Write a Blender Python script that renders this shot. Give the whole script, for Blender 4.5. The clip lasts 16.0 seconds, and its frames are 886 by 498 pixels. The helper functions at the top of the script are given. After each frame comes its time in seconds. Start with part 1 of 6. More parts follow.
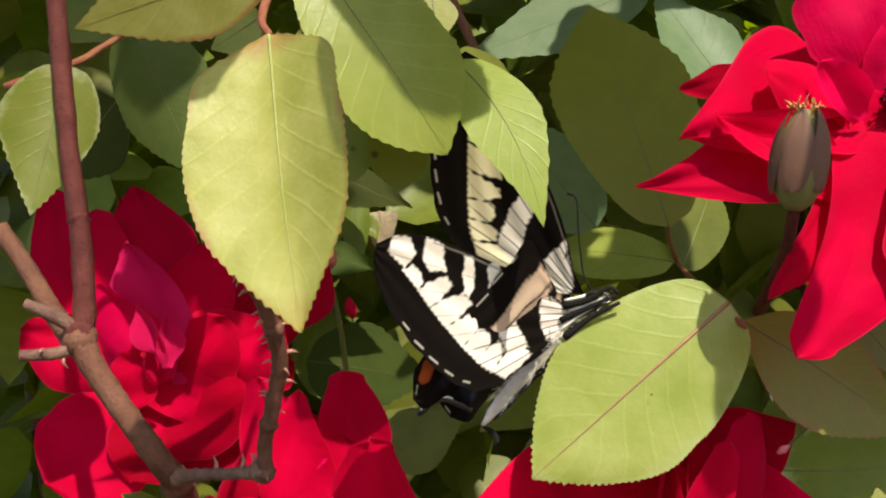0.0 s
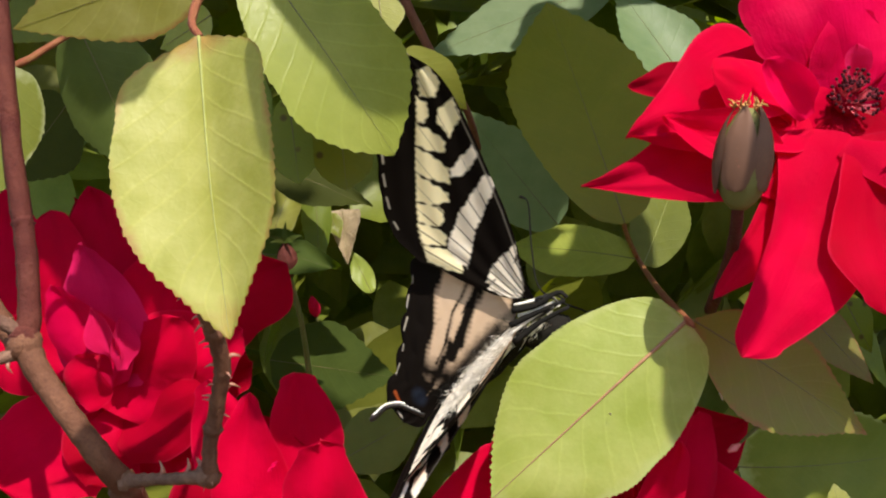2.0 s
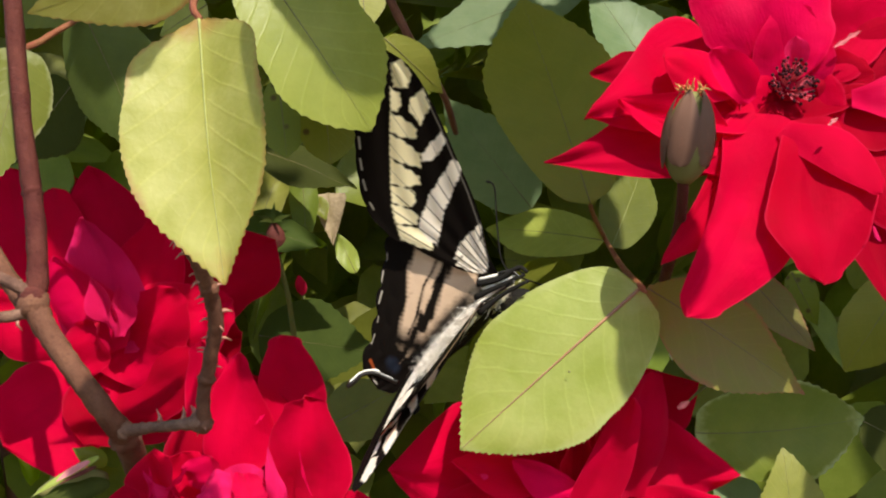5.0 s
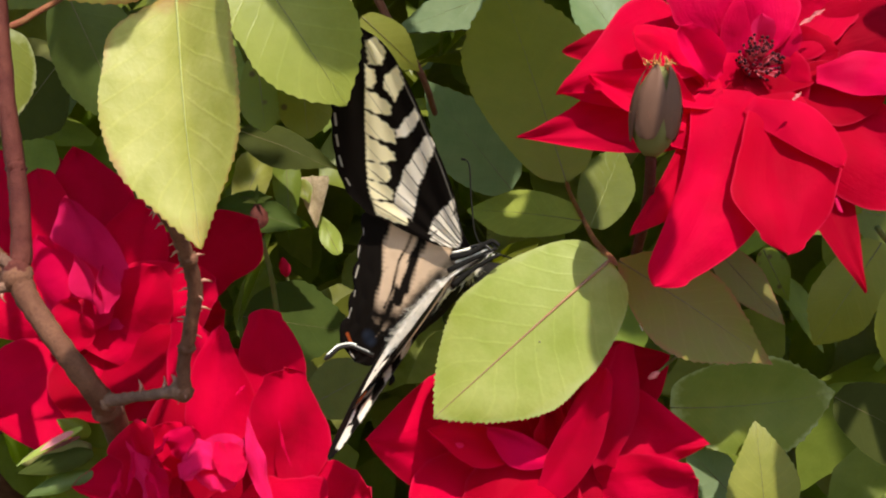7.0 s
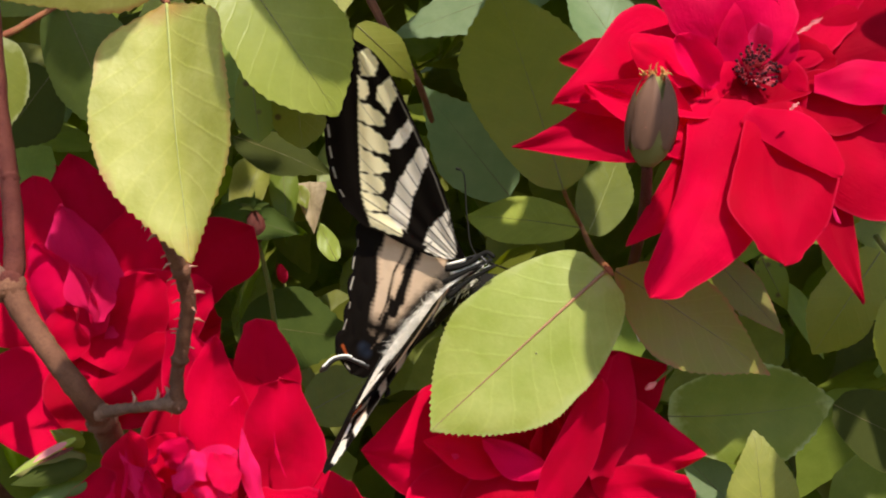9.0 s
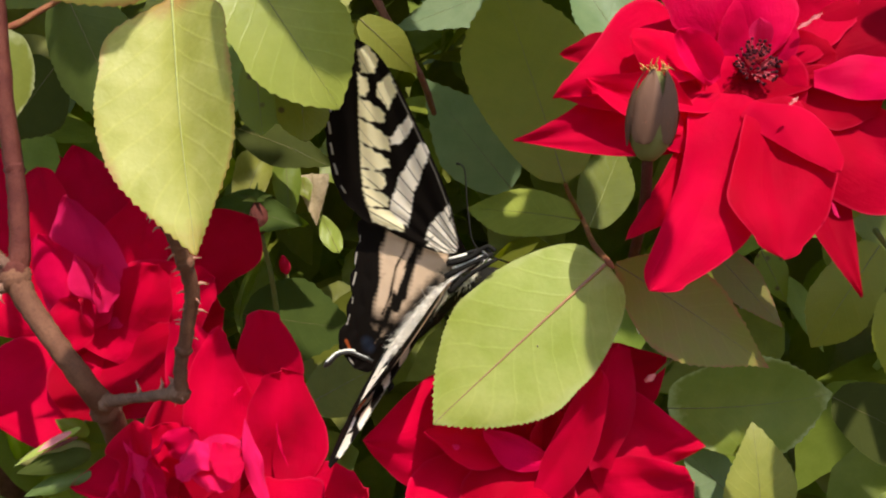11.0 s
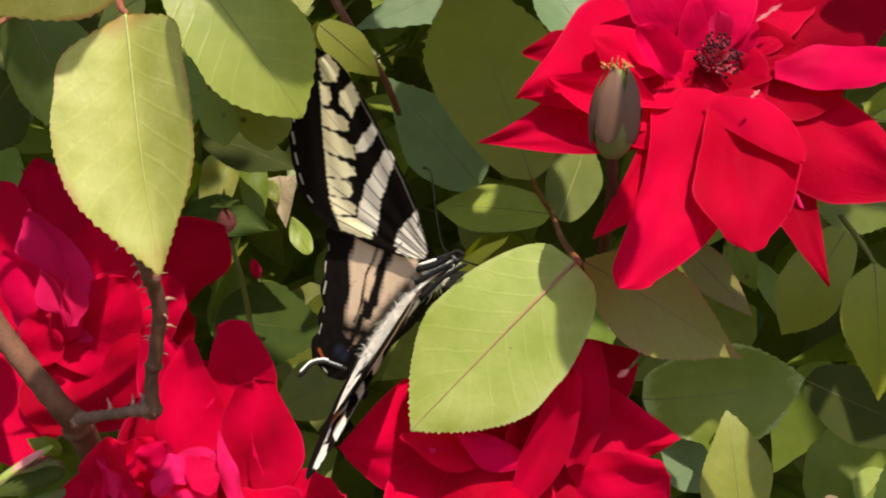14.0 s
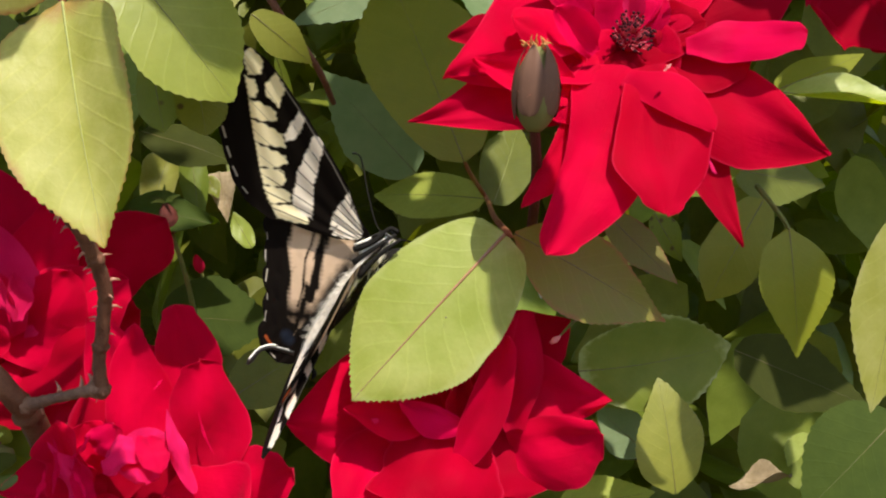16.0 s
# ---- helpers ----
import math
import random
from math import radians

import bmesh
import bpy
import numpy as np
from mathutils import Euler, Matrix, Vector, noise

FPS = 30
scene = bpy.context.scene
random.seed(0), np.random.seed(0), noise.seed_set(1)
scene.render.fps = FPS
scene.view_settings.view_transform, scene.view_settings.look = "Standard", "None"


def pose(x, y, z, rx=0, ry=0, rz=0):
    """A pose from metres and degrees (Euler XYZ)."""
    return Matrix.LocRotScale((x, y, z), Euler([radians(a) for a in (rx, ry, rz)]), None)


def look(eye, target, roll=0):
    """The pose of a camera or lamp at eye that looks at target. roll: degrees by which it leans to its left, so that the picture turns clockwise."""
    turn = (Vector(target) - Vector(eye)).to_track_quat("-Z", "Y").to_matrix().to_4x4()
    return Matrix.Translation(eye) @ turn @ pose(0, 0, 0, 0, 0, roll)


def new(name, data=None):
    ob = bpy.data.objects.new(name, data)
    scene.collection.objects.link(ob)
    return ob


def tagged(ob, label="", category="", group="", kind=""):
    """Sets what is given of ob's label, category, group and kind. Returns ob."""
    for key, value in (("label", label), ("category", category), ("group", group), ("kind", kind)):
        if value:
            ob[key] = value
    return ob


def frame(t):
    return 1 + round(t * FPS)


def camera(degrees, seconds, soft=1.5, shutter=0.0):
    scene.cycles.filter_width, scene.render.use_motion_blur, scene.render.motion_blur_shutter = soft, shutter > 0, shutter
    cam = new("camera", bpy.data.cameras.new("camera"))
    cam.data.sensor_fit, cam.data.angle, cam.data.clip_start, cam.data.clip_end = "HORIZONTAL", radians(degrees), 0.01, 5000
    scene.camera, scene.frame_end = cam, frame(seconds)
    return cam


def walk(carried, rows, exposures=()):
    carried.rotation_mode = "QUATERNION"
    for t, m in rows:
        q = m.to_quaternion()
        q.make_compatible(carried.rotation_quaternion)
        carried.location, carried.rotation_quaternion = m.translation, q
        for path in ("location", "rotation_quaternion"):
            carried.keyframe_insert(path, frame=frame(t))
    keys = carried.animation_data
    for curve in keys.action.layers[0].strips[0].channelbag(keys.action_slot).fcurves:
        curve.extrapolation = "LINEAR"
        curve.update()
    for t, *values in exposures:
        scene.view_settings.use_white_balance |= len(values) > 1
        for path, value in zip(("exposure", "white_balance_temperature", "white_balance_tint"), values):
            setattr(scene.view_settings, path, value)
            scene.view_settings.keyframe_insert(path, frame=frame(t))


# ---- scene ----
cam = camera(44.4, 16.0, soft=2.1)
PATH = [
    (0.0, (-0.01122, 0.01948, 1.00788), (-0.0451, 1.0188, 1.0194), -0.07),
    (0.5, (-0.00755, 0.01977, 1.00577), (-0.0354, 1.0194, 1.0104), -0.22),
    (1.0, (-0.00682, 0.01982, 1.00806), (-0.0333, 1.0195, 1.0118), -0.39),
    (1.5, (-0.00734, 0.02045, 1.00889), (-0.0308, 1.0202, 1.0152), -0.65),
    (2.0, (-0.00545, 0.02086, 1.00893), (-0.0243, 1.0207, 1.0149), -0.49),
    (2.5, (-0.00521, 0.01587, 1.00786), (-0.0208, 1.0157, 1.0131), -0.32),
    (3.0, (-0.00398, 0.01155, 1.00536), (-0.0182, 1.0114, 1.0095), -0.2),
    (3.5, (-0.00412, 0.01076, 1.00377), (-0.0164, 1.0107, 1.0093), -0.21),
    (4.0, (-0.00383, 0.00848, 1.00417), (-0.0157, 1.0084, 1.0098), -0.07),
    (6.5, (-0.00074, 0.00079, 1.00103), (-0.0026, 1.0008, 1.0028), 0.06),
    (7.0, (0.0, 0.0, 1.0), (-0.0, 1.0, 1.0), -0.0),
    (7.5, (0.00029, 0.00086, 1.00119), (-0.0001, 1.0009, 1.0027), -0.06),
    (8.0, (-0.00106, 0.0018, 1.00164), (-0.0025, 1.0018, 1.0025), -0.1),
    (8.5, (8e-05, 0.00181, 1.00234), (-0.0001, 1.0018, 1.0033), 0.03),
    (9.0, (0.0012, 0.00122, 1.00178), (-0.0006, 1.0012, 1.0021), -0.02),
    (11.5, (0.00123, -0.00051, 1.00199), (-0.0024, 0.9994, 0.9931), 0.21),
    (12.0, (0.00085, -0.00085, 1.00177), (-0.0044, 0.9991, 0.9919), 0.12),
    (12.5, (0.00068, -0.00136, 1.00176), (-0.0064, 0.9985, 0.9889), -0.06),
    (13.0, (0.00328, -0.00074, 1.00126), (0.003, 0.9991, 0.9839), -0.37),
    (13.5, (0.00205, -0.00059, 1.00355), (0.0067, 0.9992, 0.9851), -1.06),
    (14.0, (0.00236, 0.00016, 1.00467), (0.0222, 0.9998, 0.9861), -1.92),
    (14.5, (0.0032, -0.0034, 1.00427), (0.0408, 0.9958, 0.9879), -2.8),
    (15.0, (0.00422, -0.00328, 1.00436), (0.0598, 0.9951, 0.9902), -3.48),
    (15.5, (0.00586, -0.0046, 1.0037), (0.0709, 0.9932, 0.9909), -3.79),
    (16.0, (0.00378, -0.00839, 0.99902), (0.0735, 0.9891, 0.9836), -3.91),
]
walk(cam, [(t, look(eye, target, roll)) for t, eye, target, roll in PATH], exposures=[(0.0, 0.92), (16.0, 0.92)])

# ---- light ----
SUN_WAY = Vector((0.20, -0.62, 0.76)).normalized()      # towards the sun
world = bpy.data.worlds.new("sky")
scene.world = world
world.use_nodes = True
sky = world.node_tree.nodes.new("ShaderNodeTexSky")
sky.sky_type = "NISHITA"
sky.sun_disc = False
sky.sun_elevation = math.asin(SUN_WAY.z)
sky.sun_rotation = math.atan2(SUN_WAY.x, SUN_WAY.y)
world.node_tree.nodes["Background"].inputs["Strength"].default_value = 0.15
world.node_tree.links.new(sky.outputs[0], world.node_tree.nodes["Background"].inputs["Color"])
sun = new("sun", bpy.data.lights.new("sun", "SUN"))
sun.data.energy, sun.data.angle, sun.data.color = 4.8, radians(0.55), (1.0, 0.93, 0.80)
sun.matrix_world = look((0, 0, 3), Vector((0, 0, 3)) - SUN_WAY)


# ---- materials ----
def material(name):
    m = bpy.data.materials.new(name)
    m.use_nodes = True
    return m, m.node_tree.nodes, m.node_tree.links, m.node_tree.nodes["Principled BSDF"]


def node(nodes, links, kind, **ins):
    n = nodes.new("ShaderNode" + kind)
    for key, v in ins.items():
        key = int(key[1:]) if key[0] == "i" and key[1:].isdigit() else key.replace("_", " ")
        if isinstance(v, bpy.types.NodeSocket):
            links.new(v, n.inputs[key])
        else:
            n.inputs[key].default_value = v
    return n


def calc(nodes, links, op, a, b=0.0, c=0.0):
    n = nodes.new("ShaderNodeMath")
    n.operation = op
    for i, v in enumerate((a, b, c)):
        if isinstance(v, bpy.types.NodeSocket):
            links.new(v, n.inputs[i])
        else:
            n.inputs[i].default_value = v
    return n.outputs[0]


def blend(nodes, links, fac, a, b, how="MIX"):
    n = nodes.new("ShaderNodeMix")
    n.data_type, n.blend_type = "RGBA", how
    for i, v in ((0, fac), (6, a), (7, b)):
        if isinstance(v, bpy.types.NodeSocket):
            links.new(v, n.inputs[i])
        else:
            n.inputs[i].default_value = v if i == 0 else (*v, 1)
    return n.outputs[2]


def ramp(nodes, links, fac, lo, hi):
    n = nodes.new("ShaderNodeMapRange")
    n.clamp = True
    links.new(fac, n.inputs[0])
    n.inputs[1].default_value, n.inputs[2].default_value = lo, hi
    return n.outputs[0]


def thin(m, nodes, links, bsdf, colour, through_colour, amount):
    """Let part of the light through a leaf, petal or wing."""
    tr = node(nodes, links, "BsdfTranslucent")
    if isinstance(through_colour, bpy.types.NodeSocket):
        links.new(through_colour, tr.inputs[0])
    else:
        tr.inputs[0].default_value = (*through_colour, 1)
    mix = node(nodes, links, "MixShader", i0=amount)
    links.new(bsdf.outputs[0], mix.inputs[1])
    links.new(tr.outputs[0], mix.inputs[2])
    links.new(mix.outputs[0], nodes["Material Output"].inputs[0])


def leaf_material(name, base, pale, rim=None, gloss=0.42, vein=0.05, through_amount=0.42, spots=0.0, island=False, sheen=0.25):
    m, N, K, B = material(name)
    uv = node(N, K, "UVMap").outputs[0]
    sep = node(N, K, "SeparateXYZ", i0=uv)
    across = calc(N, K, "ABSOLUTE", calc(N, K, "MULTIPLY_ADD", sep.outputs[0], 2.0, -1.0))
    coord = node(N, K, "TexCoord").outputs["Object"]
    blotch = node(N, K, "TexNoise", Vector=coord, Scale=140.0, Detail=4.0, Roughness=0.6).outputs[0]
    grain = node(N, K, "TexNoise", Vector=coord, Scale=1500.0, Detail=3.0, Roughness=0.7).outputs[0]
    # side veins sweep from the midrib towards the tip
    sweep = calc(N, K, "SUBTRACT", calc(N, K, "MULTIPLY", sep.outputs[1], 9.0), calc(N, K, "MULTIPLY", calc(N, K, "POWER", across, 0.8), 2.1))
    sweep = calc(N, K, "ADD", sweep, calc(N, K, "MULTIPLY", blotch, 0.5))
    line = ramp(N, K, calc(N, K, "PINGPONG", sweep, 0.5), 0.10, 0.0)
    cells = node(N, K, "TexVoronoi", Vector=coord, Scale=620.0)
    cells.feature = "DISTANCE_TO_EDGE"
    net = ramp(N, K, cells.outputs[0], 0.09, 0.0)
    rnd = node(N, K, "ObjectInfo").outputs["Random"]
    if island:
        rnd = node(N, K, "NewGeometry").outputs["Random Per Island"]
    col = blend(N, K, ramp(N, K, blotch, 0.32, 0.7), base, pale)
    col = blend(N, K, calc(N, K, "MULTIPLY", line, vein), col, tuple(min(1, c * 1.55) for c in pale))
    col = blend(N, K, calc(N, K, "MULTIPLY", net, vein * 0.12), col, tuple(c * 0.55 for c in base))
    col = blend(N, K, calc(N, K, "MULTIPLY", grain, 0.3), col, tuple(c * 0.7 for c in base))
    if rim:
        edge = calc(N, K, "MAXIMUM", across, calc(N, K, "MULTIPLY_ADD", calc(N, K, "ABSOLUTE", calc(N, K, "SUBTRACT", sep.outputs[1], 0.5)), 1.3, 0.36))
        edge = calc(N, K, "ADD", edge, calc(N, K, "MULTIPLY_ADD", blotch, 0.5, -0.28))
        col = blend(N, K, calc(N, K, "MULTIPLY", ramp(N, K, edge, 0.86, 1.0), 0.8), col, rim)
    if spots:
        dots = node(N, K, "TexVoronoi", Vector=coord, Scale=300.0).outputs[0]
        col = blend(N, K, calc(N, K, "MULTIPLY", ramp(N, K, dots, 0.22, 0.12), spots), col, (0.05, 0.03, 0.01))
    hsv = node(N, K, "HueSaturation", Color=col)
    K.new(calc(N, K, "MULTIPLY_ADD", rnd, 0.05, 0.475), hsv.inputs["Hue"])
    K.new(calc(N, K, "MULTIPLY_ADD", rnd, 0.5, 0.75), hsv.inputs["Value"])
    K.new(hsv.outputs[0], B.inputs["Base Color"])
    B.inputs["Roughness"].default_value = gloss
    B.inputs["Specular IOR Level"].default_value = sheen
    K.new(calc(N, K, "MULTIPLY_ADD", grain, 0.25, gloss - 0.12), B.inputs["Roughness"])
    rise = calc(N, K, "ADD", calc(N, K, "MULTIPLY", line, 0.25), calc(N, K, "ADD", calc(N, K, "MULTIPLY", net, 0.05), calc(N, K, "MULTIPLY", blotch, 2.2)))
    bump = node(N, K, "Bump", Strength=0.4, Distance=0.0003, Height=rise)
    K.new(bump.outputs[0], B.inputs["Normal"])
    seen_through = blend(N, K, 1.0, hsv.outputs[0], (1.0, 1.0, 0.35), "MULTIPLY")
    glow = node(N, K, "HueSaturation", Color=seen_through, Value=1.7, Saturation=1.1)
    thin(m, N, K, B, None, glow.outputs[0], through_amount)
    return m


def petal_material(name, base, deep, pinkness=0.3, through_amount=0.42):
    m, N, K, B = material(name)
    uv = node(N, K, "UVMap").outputs[0]
    sep = node(N, K, "SeparateXYZ", i0=uv)
    coord = node(N, K, "TexCoord").outputs["Object"]
    soft = node(N, K, "TexNoise", Vector=coord, Scale=90.0, Detail=3.0).outputs[0]
    # fine veins fan out from the claw
    fan = node(N, K, "CombineXYZ", X=calc(N, K, "MULTIPLY", sep.outputs[0], 46.0), Y=calc(N, K, "MULTIPLY", sep.outputs[1], 3.5))
    streak = node(N, K, "TexNoise", Vector=fan.outputs[0], Scale=1.0, Detail=3.0, Roughness=0.6).outputs[0]
    grain = node(N, K, "TexNoise", Vector=coord, Scale=2600.0, Detail=2.0).outputs[0]
    col = blend(N, K, ramp(N, K, soft, 0.3, 0.72), base, deep)
    col = blend(N, K, calc(N, K, "MULTIPLY", ramp(N, K, streak, 0.5, 0.75), 0.35), col, deep)
    col = blend(N, K, calc(N, K, "MULTIPLY", ramp(N, K, soft, 0.52, 0.8), pinkness), col, (0.80, 0.03, 0.14))
    claw = ramp(N, K, sep.outputs[1], 0.07, 0.0)
    col = blend(N, K, calc(N, K, "MULTIPLY", claw, 0.1), col, (0.60, 0.02, 0.07))
    across = calc(N, K, "ABSOLUTE", calc(N, K, "MULTIPLY_ADD", sep.outputs[0], 2.0, -1.0))
    # lighter petal edge, with the light caught there painted in
    rim = calc(N, K, "MAXIMUM", ramp(N, K, across, 0.945, 0.99), ramp(N, K, sep.outputs[1], 0.978, 0.995))
    col = blend(N, K, calc(N, K, "MULTIPLY", rim, 0.12), col, (0.80, 0.05, 0.16))
    rnd = node(N, K, "ObjectInfo").outputs["Random"]
    hsv = node(N, K, "HueSaturation", Color=col)
    K.new(calc(N, K, "MULTIPLY_ADD", rnd, 0.3, 0.85), hsv.inputs["Value"])
    K.new(hsv.outputs[0], B.inputs["Base Color"])
    B.inputs["Roughness"].default_value = 0.6
    B.inputs["Specular IOR Level"].default_value = 0.02
    rise = calc(N, K, "ADD", calc(N, K, "MULTIPLY", streak, 0.4), calc(N, K, "MULTIPLY", grain, 0.15))
    crinkle = node(N, K, "TexNoise", Vector=coord, Scale=330.0, Detail=3.0, Roughness=0.55).outputs[0]
    rise = calc(N, K, "ADD", rise, calc(N, K, "ADD", calc(N, K, "MULTIPLY", soft, 3.2), calc(N, K, "MULTIPLY", crinkle, 0.9)))
    K.new(node(N, K, "Bump", Strength=0.5, Distance=0.0007, Height=rise).outputs[0], B.inputs["Normal"])
    # velvet
    B.inputs["Sheen Weight"].default_value = 0.04
    B.inputs["Sheen Roughness"].default_value = 0.45
    B.inputs["Sheen Tint"].default_value = (1.0, 0.35, 0.5, 1.0)
    thin(m, N, K, B, None, blend(N, K, 0.6, hsv.outputs[0], (0.85, 0.0, 0.05)), through_amount)
    return m


def bark_material(name, base, other, scale=500.0, rough=0.65):
    m, N, K, B = material(name)
    coord = node(N, K, "TexCoord").outputs["Object"]
    big = node(N, K, "TexNoise", Vector=coord, Scale=scale * 0.35, Detail=4.0, Roughness=0.65).outputs[0]
    fine = node(N, K, "TexNoise", Vector=coord, Scale=scale * 4.0, Detail=4.0, Roughness=0.7).outputs[0]
    col = blend(N, K, ramp(N, K, big, 0.35, 0.65), base, other)
    col = blend(N, K, calc(N, K, "MULTIPLY", ramp(N, K, fine, 0.5, 0.75), 0.6), col, tuple(c * 0.45 for c in base))
    K.new(col, B.inputs["Base Color"])
    B.inputs["Roughness"].default_value = rough
    B.inputs["Specular IOR Level"].default_value = 0.18
    rise = calc(N, K, "ADD", fine, big)
    K.new(node(N, K, "Bump", Strength=0.7, Distance=0.0006, Height=rise).outputs[0], B.inputs["Normal"])
    return m


def plain_material(name, base, rough=0.5, vary=0.35, scale=900.0, spec=0.4):
    m, N, K, B = material(name)
    coord = node(N, K, "TexCoord").outputs["Object"]
    n = node(N, K, "TexNoise", Vector=coord, Scale=scale, Detail=3.0).outputs[0]
    K.new(blend(N, K, n, tuple(c * (1 - vary) for c in base), tuple(min(1, c * (1 + vary)) for c in base)), B.inputs["Base Color"])
    B.inputs["Roughness"].default_value = rough
    B.inputs["Specular IOR Level"].default_value = spec
    K.new(node(N, K, "Bump", Strength=0.3, Distance=0.0004, Height=n).outputs[0], B.inputs["Normal"])
    return m


def wing_material():
    m, N, K, B = material("wing_scales")
    col = N.new("ShaderNodeVertexColor")
    col.layer_name = "pattern"
    coord = node(N, K, "TexCoord").outputs["Object"]
    fine = node(N, K, "TexNoise", Vector=coord, Scale=5200.0, Detail=2.0).outputs[0]
    mid = node(N, K, "TexNoise", Vector=coord, Scale=420.0, Detail=3.0).outputs[0]
    c = blend(N, K, calc(N, K, "MULTIPLY", fine, 0.15), col.outputs[0], (0.02, 0.015, 0.01), "MULTIPLY")
    c = blend(N, K, calc(N, K, "MULTIPLY", mid, 0.2), c, (0.6, 0.5, 0.4), "MULTIPLY")
    K.new(c, B.inputs["Base Color"])
    B.inputs["Roughness"].default_value = 0.6
    B.inputs["Specular IOR Level"].default_value = 0.02
    K.new(node(N, K, "Bump", Strength=0.25, Distance=0.0002, Height=fine).outputs[0], B.inputs["Normal"])
    thin(m, N, K, B, None, c, 0.22)
    return m


LIME = leaf_material("lime_leaf", (0.255, 0.245, 0.048), (0.38, 0.355, 0.125), rim=(0.24, 0.11, 0.035), vein=0.11)
SPRING = leaf_material("spring_green_leaf", (0.205, 0.235, 0.038), (0.265, 0.285, 0.06), vein=0.11)
# the light rim here puts the sunlit leaf edge into the colour
PALE = leaf_material("pale_leaf_underside", (0.225, 0.25, 0.042), (0.32, 0.33, 0.095), rim=(0.30, 0.31, 0.11), vein=0.11)
GREEN = leaf_material("green_leaf", (0.105, 0.136, 0.015), (0.14, 0.168, 0.024), vein=0.05)
OLIVE = leaf_material("olive_leaf", (0.165, 0.185, 0.014), (0.19, 0.205, 0.019), vein=0.05)
FOREST = leaf_material("cool_green_leaf", (0.075, 0.108, 0.026), (0.10, 0.135, 0.036), vein=0.05)
SAGE = leaf_material("sage_green_leaf", (0.14, 0.165, 0.026), (0.18, 0.198, 0.038), rim=(0.34, 0.36, 0.2), vein=0.05)
# base colour darkened to carry the shade deep in the bush
DARK_SHADED = leaf_material("dark_shaded_leaf", (0.042, 0.056, 0.011), (0.055, 0.070, 0.014), gloss=0.7, vein=0.05, sheen=0.08)
BLUE = leaf_material("glossy_blue_green_leaf", (0.13, 0.19, 0.09), (0.17, 0.225, 0.115), gloss=0.45, vein=0.05)
RUSSET = leaf_material("russet_tinged_leaf", (0.15, 0.145, 0.026), (0.16, 0.12, 0.040), rim=(0.22, 0.07, 0.045), vein=0.11)
SPOTTED = leaf_material("spotted_yellow_leaf", (0.11, 0.128, 0.010), (0.13, 0.138, 0.013), spots=0.9, vein=0.05)
HEDGE = leaf_material("hedge_leaf", (0.125, 0.15, 0.018), (0.17, 0.195, 0.032), vein=0.05, island=True)
RED = petal_material("red_petal", (0.51, 0.0004, 0.034), (0.36, 0.0002, 0.017), 0.08)
PINK = petal_material("pink_red_petal", (0.57, 0.0014, 0.062), (0.43, 0.0005, 0.034), 0.28)
BLUSH = petal_material("blush_petal", (0.70, 0.40, 0.38), (0.55, 0.10, 0.14), 0.3)
ROSE = petal_material("rose_pink_petal", (0.62, 0.014, 0.115), (0.48, 0.004, 0.066), 0.35)
# darker copy of the red, with the shade of back and lower petals in it
SHADED_CRIMSON = petal_material("shaded_crimson_petal", (0.34, 0.0002, 0.018), (0.24, 0.0002, 0.009), 0.04)
BARK = bark_material("brown_cane", (0.090, 0.034, 0.020), (0.15, 0.066, 0.038))
REDBARK = bark_material("red_brown_cane", (0.065, 0.012, 0.010), (0.10, 0.026, 0.018))
DEADWOOD = bark_material("dead_twig", (0.070, 0.032, 0.024), (0.20, 0.11, 0.075))
PETIOLE = bark_material("red_petiole", (0.20, 0.045, 0.03), (0.22, 0.10, 0.04), rough=0.45)
GREENSTEM = bark_material("green_stem", (0.10, 0.13, 0.03), (0.15, 0.13, 0.04), rough=0.45)
PALEVEIN = plain_material("pale_midrib", (0.22, 0.235, 0.06), 0.6)
REDVEIN = plain_material("red_midrib", (0.25, 0.125, 0.06), 0.45)
DARKVEIN = plain_material("dark_midrib", (0.11, 0.09, 0.022), 0.45)
THORN = plain_material("pinkish_thorn", (0.28, 0.115, 0.08), 0.45)
CALYX = plain_material("grey_green_calyx", (0.125, 0.115, 0.038), 0.6, vary=0.25, scale=160.0, spec=0.15)
SEPAL = plain_material("purple_brown_sepal", (0.105, 0.052, 0.034), 0.6, vary=0.3, scale=160.0, spec=0.15)
GOLDHAIR = plain_material("golden_sepal_tips", (0.42, 0.20, 0.06), 0.6)
ANTHER = plain_material("dark_anther", (0.035, 0.005, 0.009), 0.8, spec=0.08)
FILAMENT = plain_material("pink_filament", (0.62, 0.12, 0.16), 0.5)
BLACKFUR = plain_material("black_body_hair", (0.010, 0.009, 0.008), 0.85, spec=0.05)
GREYFUR = plain_material("whitish_body_hair", (0.62, 0.57, 0.50), 0.75, spec=0.1)
BLACKHARD = plain_material("black_horn", (0.012, 0.010, 0.009), 0.35)
WHITEHARD = plain_material("white_tail_edge", (0.72, 0.70, 0.62), 0.5)
WING = wing_material()
SOIL = bark_material("soil", (0.07, 0.05, 0.03), (0.12, 0.09, 0.05), scale=6.0, rough=0.95)
LITTER = bark_material("dry_leaf_litter", (0.15, 0.11, 0.06), (0.26, 0.20, 0.13), scale=160.0, rough=0.8)


# ---- builders ----
def thing(name, at, label, category, group=""):
    ob = new(name)
    ob.location = at
    ob.empty_display_size = 0.005
    return tagged(ob, label, category, group)


